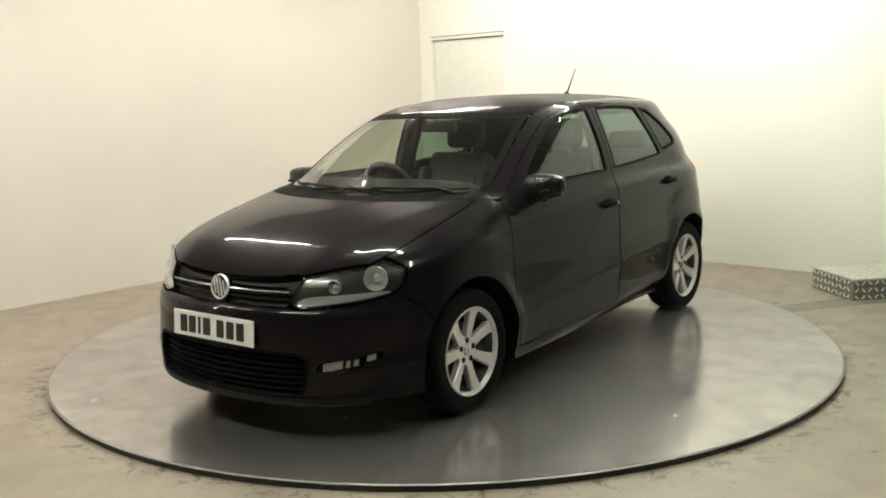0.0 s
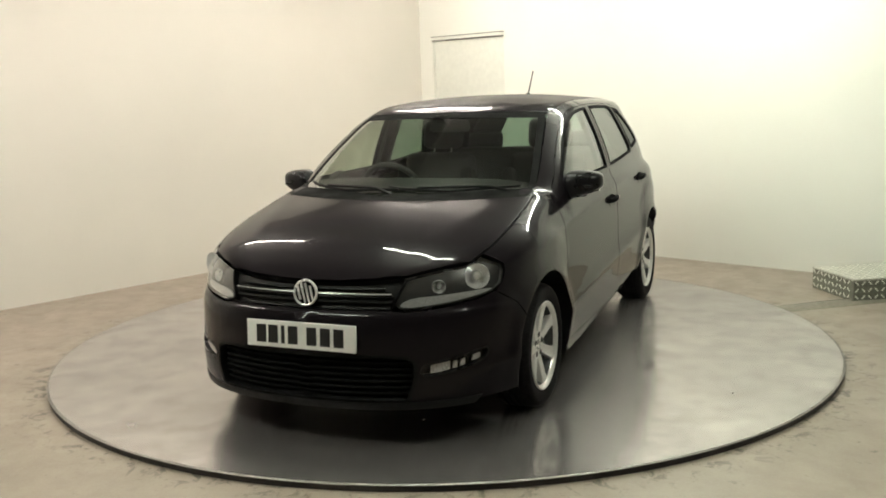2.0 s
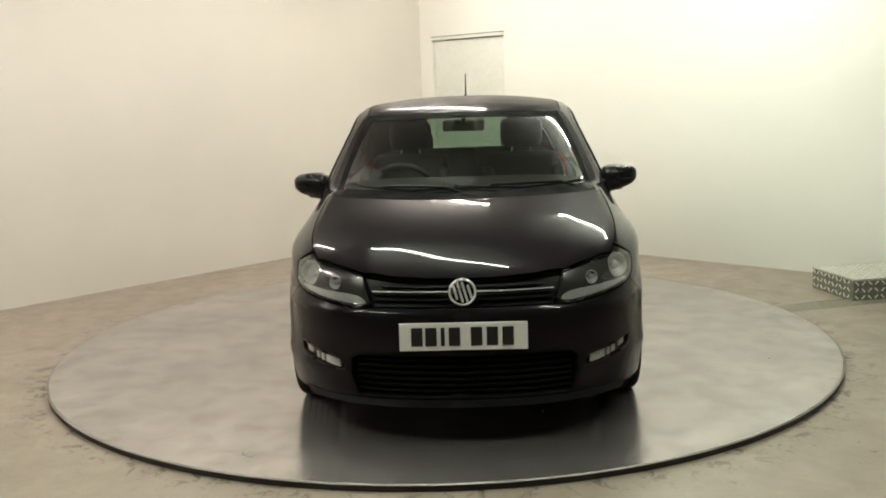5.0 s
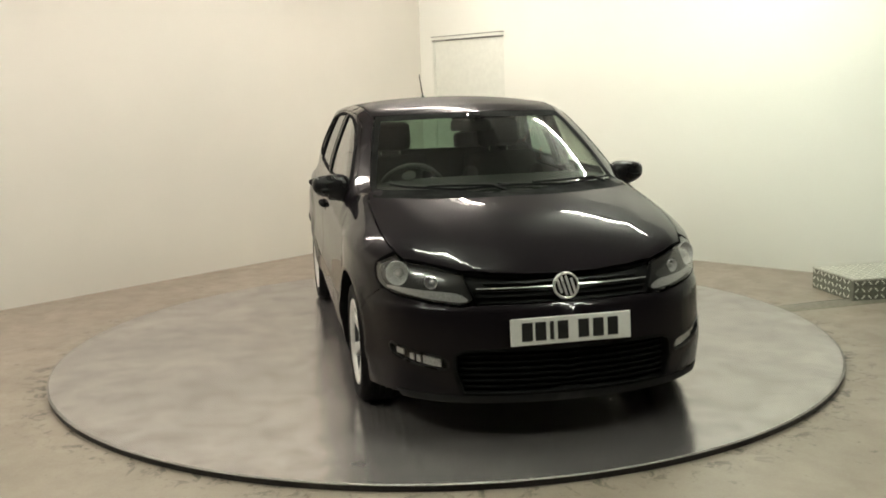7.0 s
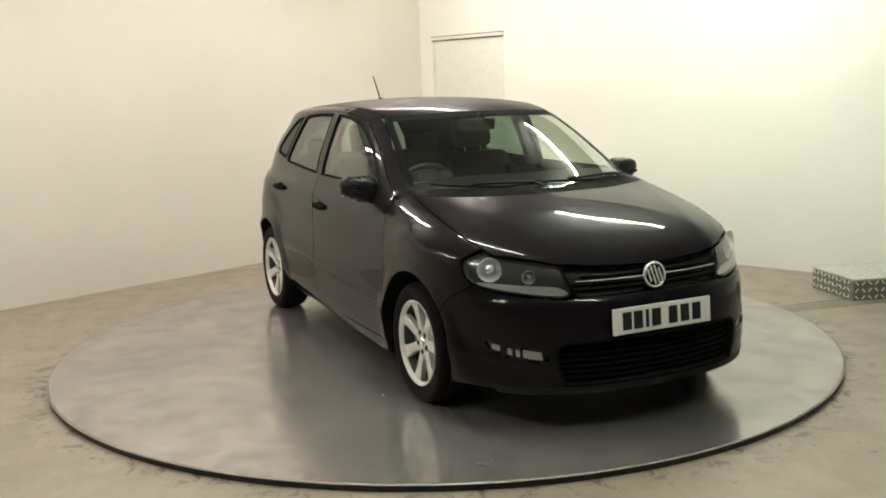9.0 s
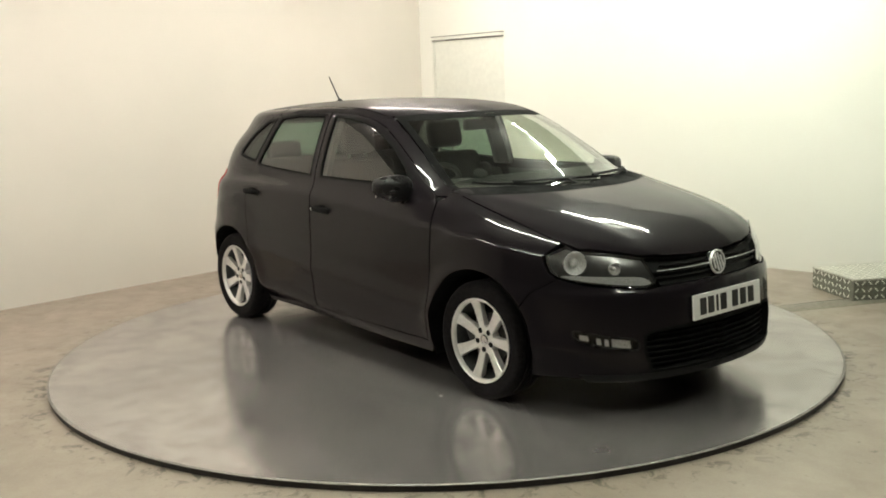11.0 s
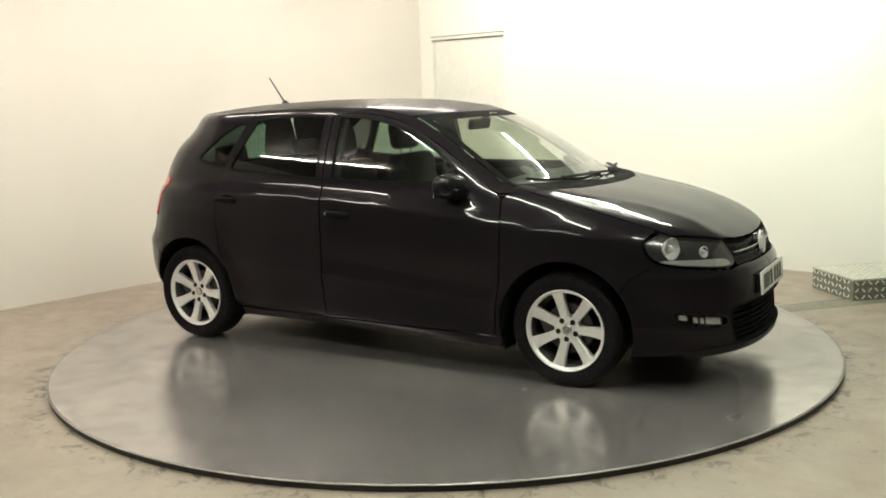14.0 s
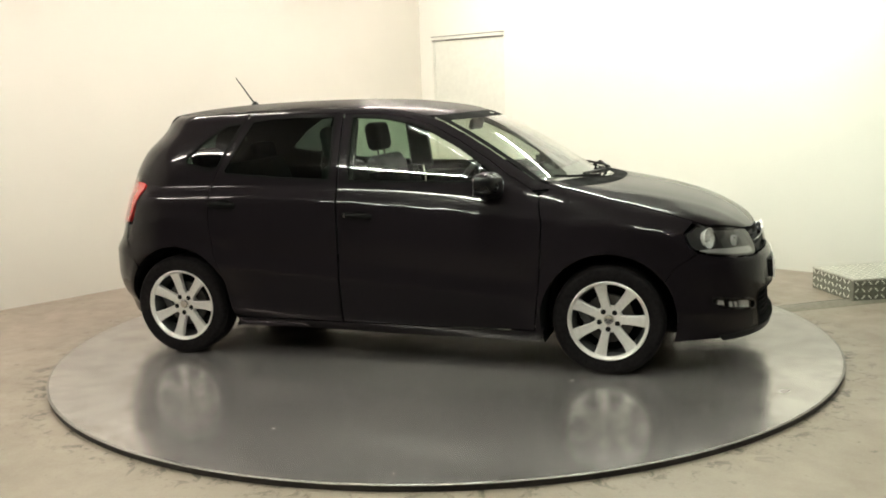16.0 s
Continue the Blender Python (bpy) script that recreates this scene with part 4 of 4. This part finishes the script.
def build_wheel():
    w = new("wheel")
    w.parent = car
    prof = [(0.200, -0.080), (0.222, -0.092), (0.258, -0.095), (0.278, -0.086), (0.2875, -0.068)]
    for g in (-0.045, -0.015, 0.015, 0.045):
        prof += [(0.289, g - 0.006), (0.282, g - 0.004), (0.282, g + 0.004), (0.289, g + 0.006)]
    prof += [(0.2875, 0.068), (0.278, 0.086), (0.272, 0.0915), (0.268, 0.0945), (0.258, 0.095), (0.238, 0.0945), (0.222, 0.092), (0.210, 0.086), (0.200, 0.080)]
    part("tyre", lathe(prof, 64), MAT["rubber"], w, "black road tyre", 35)
    bm = lathe([(0.199, 0.078), (0.206, 0.084), (0.2075, 0.089), (0.204, 0.092), (0.197, 0.089), (0.191, 0.080), (0.188, 0.072), (0.192, 0.070)], 64)
    # The barrel's dark colour gives the shade between the spokes.
    part("barrel", lathe([(0.192, 0.071), (0.186, 0.060), (0.176, 0.02), (0.176, -0.078), (0.200, -0.08)], 48), MAT["dark_plate"], w, "inner rim barrel coloured dark for its shade", 35)
    rim = part("rim", bm, MAT["alloy"], w, "silver seven-spoke alloy rim", 35)
    for k in range(7):
        a = 2 * math.pi * k / 7 + math.pi / 2
        bm = bmesh.new()
        rows = []
        for r, wd, z, th in ((0.045, 0.022, 0.056, 0.035), (0.075, 0.0215, 0.060, 0.032), (0.11, 0.023, 0.064, 0.03), (0.15, 0.0255, 0.069, 0.03), (0.178, 0.030, 0.074, 0.03), (0.194, 0.036, 0.078, 0.03)):
            sec = [(-wd, z - th), (-wd, z - 0.004), (-wd * 0.82, z), (-wd * 0.25, z - 0.002), (wd * 0.25, z - 0.002), (wd * 0.82, z), (wd, z - 0.004), (wd, z - th)]
            rows.append([bm.verts.new((r * math.cos(a) - t * math.sin(a), r * math.sin(a) + t * math.cos(a), zz)) for t, zz in sec])
        for p, q in zip(rows, rows[1:]):
            for i in range(8):
                bm.faces.new((p[i], p[(i + 1) % 8], q[(i + 1) % 8], q[i]))
        bm.faces.new(rows[0])
        bm.faces.new(rows[-1])
        part("spoke", bm, MAT["alloy"], w, "", 40)
    bm = lathe([(0, 0.052), (0.027, 0.052), (0.030, 0.057), (0.065, 0.057), (0.070, 0.050), (0.072, 0.02), (0, 0.02)], 40)
    part("hub", bm, MAT["alloy"], w, "", 35)
    part("centre_cap", lathe([(0, 0.062), (0.022, 0.061), (0.026, 0.057), (0.027, 0.05)], 28), MAT["chrome"], w, "round grey centre cap", 40)
    for k in range(5):
        a = 2 * math.pi * k / 5 + radians(38)
        m = pose(0.049 * math.cos(a), 0.049 * math.sin(a), 0.0575)
        part("bolt_hole", lathe([(0, 0.0006), (0.012, 0.0006), (0.0138, 0.0012), (0.0138, -0.004)], 14, m), MAT["trim"], w, "dark bolt recess", 40)
    part("brake_disc", lathe([(0.07, 0.018), (0.125, 0.018), (0.127, 0.015), (0.127, 0.0), (0.07, 0.0)], 40, close=True), MAT["steel"], w, "steel brake disc", 35)
    part("brake_caliper", box((0.05, 0.11, 0.06), pose(-0.115, 0.03, 0.012, 0, 0, 15), 0.012), MAT["dark_plate"], w)
    # A dark disc closes the wheel in place of the deep shade inside.
    part("backing", lathe([(0, -0.01), (0.172, -0.01), (0.172, -0.02), (0, -0.02)], 40), MAT["liner"], w, "dark disc for the shade inside the wheel", 35)
    return w


def place_wheels():
    w = build_wheel()
    first = True
    for wx in (WHEEL_X, -WHEEL_X):
        for s in (1, -1):
            m = pose(wx, s * 0.722, HUB_Z - 0.004, -90 * s, 0, 0) @ pose(0, 0, 0, 0, 0, 12.9 if wx > 0 else 12.0)
            if first:
                w.matrix_basis = m
                first = False
            else:
                copy_thing(w, m)


def build_mirror(sgn):
    bm = bmesh.new()
    bmesh.ops.create_uvsphere(bm, u_segments=28, v_segments=18, radius=1.0)
    for v in bm.verts:
        x, y, z = v.co
        p = 0.62
        x, y, z = (math.copysign(abs(c) ** p, c) for c in (x, y, z))
        if x < 0:
            x *= 0.35
        taper = 1.0 - 0.28 * y
        v.co = (x * 0.085 * (1.0 - 0.15 * y) - 0.012 * y, y * 0.100, z * 0.066 * taper + 0.012 * y)
    bmesh.ops.transform(bm, matrix=pose(0.602, 0.838, 0.983), verts=bm.verts)
    if sgn < 0:
        bmesh.ops.scale(bm, vec=(1, -1, 1), verts=bm.verts)
    m = part("door_mirror", bm, MAT["satin"], car, "black door mirror housing", 70)
    bm = box((0.006, 0.15, 0.095), pose(0.571, sgn * 0.836, 0.985), 0.002)
    part("mirror_glass", bm, MAT["mirror"], m, "silver mirror glass")
    bm = tube([(0.66, sgn * 0.745, 0.965), (0.64, sgn * 0.80, 0.935), (0.615, sgn * 0.85, 0.935)], 0.030, 12, taper=0.022)
    part("mirror_foot", bm, MAT["trim"], m, "black plastic foot", 60)
    bm = box((0.02, 0.11, 0.014), pose(0.672, sgn * 0.845, 0.973, 0, 0, -12 * sgn), 0.005)
    part("indicator", bm, MAT["trim"], m, "slim dark indicator strip")
    return m


def rounded(size, m, r, seg=4):
    return box(size, m, r, None, seg)


def build_cabin():
    # floor pan and bulkheads
    bm = box((3.35, 1.20, 0.10), pose(0.05, 0, 0.235), 0.03)
    box((1.6, 1.46, 0.06), pose(-0.05, 0, 0.215), 0.02, bm)
    part("underbody", bm, MAT["liner"], car, "black underbody")
    part("bulkhead", box((0.06, 1.3, 0.62), pose(0.93, 0, 0.56), 0.02), MAT["liner"], car)
    part("engine_bay", box((0.8, 0.92, 0.42), pose(1.42, 0, 0.42), 0.05), MAT["liner"], car)
    part("boot_floor", box((0.85, 0.95, 0.30), pose(-1.42, 0, 0.48), 0.04), MAT["liner"], car)
    part("exhaust_box", box((0.26, 0.42, 0.12), pose(-1.62, -0.25, 0.27), 0.04), MAT["dark_plate"], car)
    # dashboard
    bm = rounded((0.42, 1.30, 0.26), pose(0.70, 0, 0.80, 0, 6, 0), 0.06)
    d = part("dashboard", bm, MAT["dash"], car, "dark grey dashboard", 50)
    part("instrument_hood", rounded((0.20, 0.36, 0.09), pose(0.56, -0.36, 0.935, 0, 4, 0), 0.035), MAT["dash"], d, "", 50)
    part("shelf", rounded((0.30, 1.24, 0.03), pose(0.88, 0, 0.915, 0, 2, 0), 0.01), MAT["dash"], d, "", 50)
    # steering wheel
    m = pose(0.36, -0.36, 0.90, 0, -62, 0)
    sw = part("steering_wheel", lathe([(0.185 + 0.016 * math.cos(a), 0.016 * math.sin(a)) for a in np.linspace(0, 2 * math.pi, 11)[:-1]], 44, m, close=True), MAT["dash"], car, "black steering wheel", 60)
    part("hub", rounded((0.16, 0.17, 0.05), m @ pose(0, 0, -0.02), 0.022), MAT["dash"], sw, "", 50)
    for a in (90, 210, 330):
        part("spoke", box((0.04, 0.17, 0.018), m @ pose(0, 0, -0.005, 0, 0, a) @ pose(0, 0.10, 0), 0.006), MAT["dash"], sw)
    part("column", tube([(0.36, -0.36, 0.90), (0.62, -0.36, 0.76)], 0.04, 12), MAT["dash"], sw, "", 60)
    # seats
    def seat(y):
        s = part("front_seat", rounded((0.50, 0.50, 0.16), pose(0.02, y, 0.47, 0, -6, 0), 0.06), MAT["cloth"], car, "dark cloth front seat", 50)
        part("backrest", rounded((0.13, 0.48, 0.62), pose(-0.285, y, 0.78, 0, -16, 0), 0.06), MAT["cloth"], s, "", 50)
        for b in (-0.22, 0.22):
            part("bolster", rounded((0.16, 0.08, 0.46), pose(-0.235, y + b, 0.76, 0, -16, 0), 0.035), MAT["cloth"], s, "", 50)
        part("headrest", rounded((0.095, 0.27, 0.185), pose(-0.405, y, 1.195, 0, -10, 0), 0.045, 5), MAT["cloth"], s, "dark cloth headrest", 50)
        for b in (-0.06, 0.06):
            part("headrest_post", tube([(-0.375, y + b, 1.04), (-0.40, y + b, 1.15)], 0.007, 8), MAT["chrome"], s, "", 60)
    seat(0.36)
    seat(-0.36)
    b = part("rear_seat", rounded((0.52, 1.24, 0.18), pose(-0.85, 0, 0.50, 0, -8, 0), 0.06), MAT["cloth"], car, "dark cloth rear bench", 50)
    part("backrest", rounded((0.14, 1.20, 0.56), pose(-1.17, 0, 0.79, 0, -18, 0), 0.06), MAT["cloth"], b, "", 50)
    for y in (-0.38, 0.38):
        part("headrest", rounded((0.08, 0.26, 0.12), pose(-1.255, y, 1.11, 0, -12, 0), 0.035), MAT["cloth"], b, "dark cloth headrest", 50)
    part("parcel_shelf", box((0.26, 0.90, 0.02), pose(-1.41, 0, 0.975), 0.006), MAT["dash"], car, "dark parcel shelf")
    # inner mirror
    im = part("inner_mirror", rounded((0.035, 0.24, 0.065), pose(0.36, 0, 1.275, 0, 12, 0), 0.016), MAT["dash"], car, "dark rear-view mirror", 50)
    part("stalk", tube([(0.36, 0, 1.29), (0.42, 0, 1.325)], 0.012, 8), MAT["dash"], im, "", 60)


def build_wipers():
    for pts in (((0.60, 0.985), (0.30, 0.972), (0.02, 0.980), (-0.04, 0.99)), ((0.02, 0.978), (-0.25, 0.972), (-0.50, 0.984), (-0.56, 0.995))):
        line = []
        for (y0, z0), (y1, z1) in zip(pts, pts[1:]):
            line += [(y0 + (y1 - y0) * i / 5, z0 + (z1 - z0) * i / 5) for i in range(5)]
        line.append(pts[-1])
        p = on_skin(line, "front")
        p = p + slope(p) * 0.016
        w = part("wiper", tube([tuple(v) for v in p], 0.0075, 6), MAT["trim"], car, "black windscreen wiper", 60)
        a = p[0] + np.array([0.03, 0.0, -0.035])
        mid = p[len(p) // 2] + np.array([0.012, 0, 0.012])
        part("arm", tube([tuple(a), tuple(p[2] + np.array([0.02, 0, 0.012])), tuple(mid)], 0.008, 6), MAT["trim"], w, "", 60)


def build_aerial():
    a = part("aerial", lathe([(0.026, 0.0), (0.024, 0.010), (0.012, 0.024), (0.006, 0.028)], 20, pose(-1.10, 0, 1.418)), MAT["trim"], car, "black whip aerial on the roof", 60)
    part("mast", tube([(-1.102, 0, 1.43), (-1.16, 0, 1.508), (-1.226, 0, 1.598)], 0.0055, 8, taper=0.0035), MAT["trim"], a, "", 60)


build_skin()
build_front()
place_wheels()
both(build_mirror)
build_cabin()
build_wipers()
build_aerial()

# ---- the door in the wall ----


def build_door():
    d = new("door_1")
    d.matrix_world = ROOM
    tagged(d, "closed white flush door with a thin metal head strip", "door", kind="structure")
    mid, wide = (DOOR_A + DOOR_B) / 2, DOOR_B - DOOR_A
    part("leaf", box((wide - 0.012, 0.04, DOOR_H - 0.055), pose(mid, 0.038, (DOOR_H - 0.055) / 2 + 0.004), 0.003), MAT["door_paint"], d)
    for x, nm in ((DOOR_A + 0.012, 1), (DOOR_B - 0.012, -1)):
        part("jamb", box((0.024, 0.012, DOOR_H - 0.05), pose(x, 0.011, (DOOR_H - 0.05) / 2), 0.002), MAT["door_paint"], d)
    part("head", box((wide - 0.004, 0.05, 0.030), pose(mid, 0.005, DOOR_H - 0.025), 0.004), MAT["door_paint"], d, "pale head strip over the door")
    # Two dark strips stand in for the shadowed gaps at the door head.
    for z in (DOOR_H - 0.006, DOOR_H - 0.044):
        part("shadow_gap", box((wide - 0.006, 0.03, 0.007), pose(mid, -0.006, z), 0.001), MAT["gap_grey"], d, "thin dark strip for the shade in a gap")
    part("backing", box((wide + 0.1, 0.04, DOOR_H + 0.05), pose(mid, 0.125 + 0.1, DOOR_H / 2)), MAT["wall_dark"], d)


# ---- chequer-plate step beside the turntable ----


def build_step():
    W, D, H = 0.85, 0.52, 0.155
    t = thing("metal_step", pose(2.787, 0.664, 0, 0, 0, 8.5), "low aluminium chequer-plate step on the floor", "step")
    bm = box((W, D, H - 0.012), pose(W / 2, D / 2, (H - 0.012) / 2), 0.004)
    part("frame", bm, MAT["chequer_dark"], t, "dull grey-green metal box")
    # The top plate is lighter than the box sides.
    bm = box((W + 0.006, D + 0.006, 0.012), pose(W / 2, D / 2, H - 0.006), 0.003)
    part("tread", bm, MAT["chequer_top"], t, "lighter chequer tread plate")

    def studs(name, m, nu, nv, pitch):
        bm = bmesh.new()
        for i in range(nu):
            for j in range(nv):
                a = 45 if (i + j) % 2 else -45
                box((0.034, 0.011, 0.005), m @ pose((i + 0.5) * pitch, (j + 0.5) * pitch, 0.0015, 0, 0, a), 0.002, bm, 1)
        ob = part(name, bm, MAT["chequer_stud"], t, "raised bright lozenge studs", 40)
        ob["kind"] = "stuff"
    p = 0.0485
    studs("tread_studs", pose(0.005, 0.005, H), int(W / p), int(D / p), p)
    studs("side_studs", pose(0.0, 0.0, 0.004, 90, 0, 0), int(W / p), 3, p)
    studs("side_studs", pose(0.0, D, 0.004, 90, 0, -90), int(D / p), 3, p)


def build_cover():
    t = thing("cable_cover", pose(2.228, 0.545, 0, 0, 0, 15.0), "flat worn grey cable cover strip on the floor", "cable cover")
    bm = bmesh.new()
    sec = [(-0.125, 0.0), (-0.110, 0.006), (-0.012, 0.009), (0.012, 0.009), (0.045, 0.006), (0.055, 0.0)]
    rows = [[bm.verts.new((x, y * w, z)) for y, z in sec] for x, w in ((0.0, 0.75), (0.05, 1.0), (0.30, 1.0), (1.05, 1.0))]
    for a, b in zip(rows, rows[1:]):
        for i in range(5):
            bm.faces.new((a[i], a[i + 1], b[i + 1], b[i]))
    bm.faces.new(rows[0])
    bm.faces.new(rows[-1])
    part("strip", bm, MAT["cover"], t, "", 40)
    part("seam", tube([(0.03, 0.036, 0.004), (0.30, 0.056, 0.002), (1.05, 0.056, 0.002)], 0.004, 6), MAT["rim_black"], t, "dark rubber edge", 60)


MAT["chequer_dark"] = plain("dull_chequer_metal", (0.19, 0.192, 0.155), 0.5, 0.2, 40, 0.25)
MAT["chequer_top"] = plain("bright_chequer_metal", (0.50, 0.50, 0.44), 0.4, 0.2, 40, 0.2)
MAT["chequer_stud"] = plain("polished_chequer_stud", (0.78, 0.78, 0.70), 0.35, 0.2, 60, 0.2)
MAT["cover"] = plain("grey_cable_cover", (0.24, 0.225, 0.18), 0.5, 0, 30, 0.2)
build_door()
build_step()
build_cover()


def motions():
    rows, deck_rows = [], []
    for t, a in TURN:
        turn = pose(0, 0, 0, 0, 0, a)
        rows.append((t, turn @ pose(CAR_OFF[0], CAR_OFF[1], TABLE)))
        deck_rows.append((t, turn))
    walk(car, rows)
    walk(turntable, deck_rows)


motions()
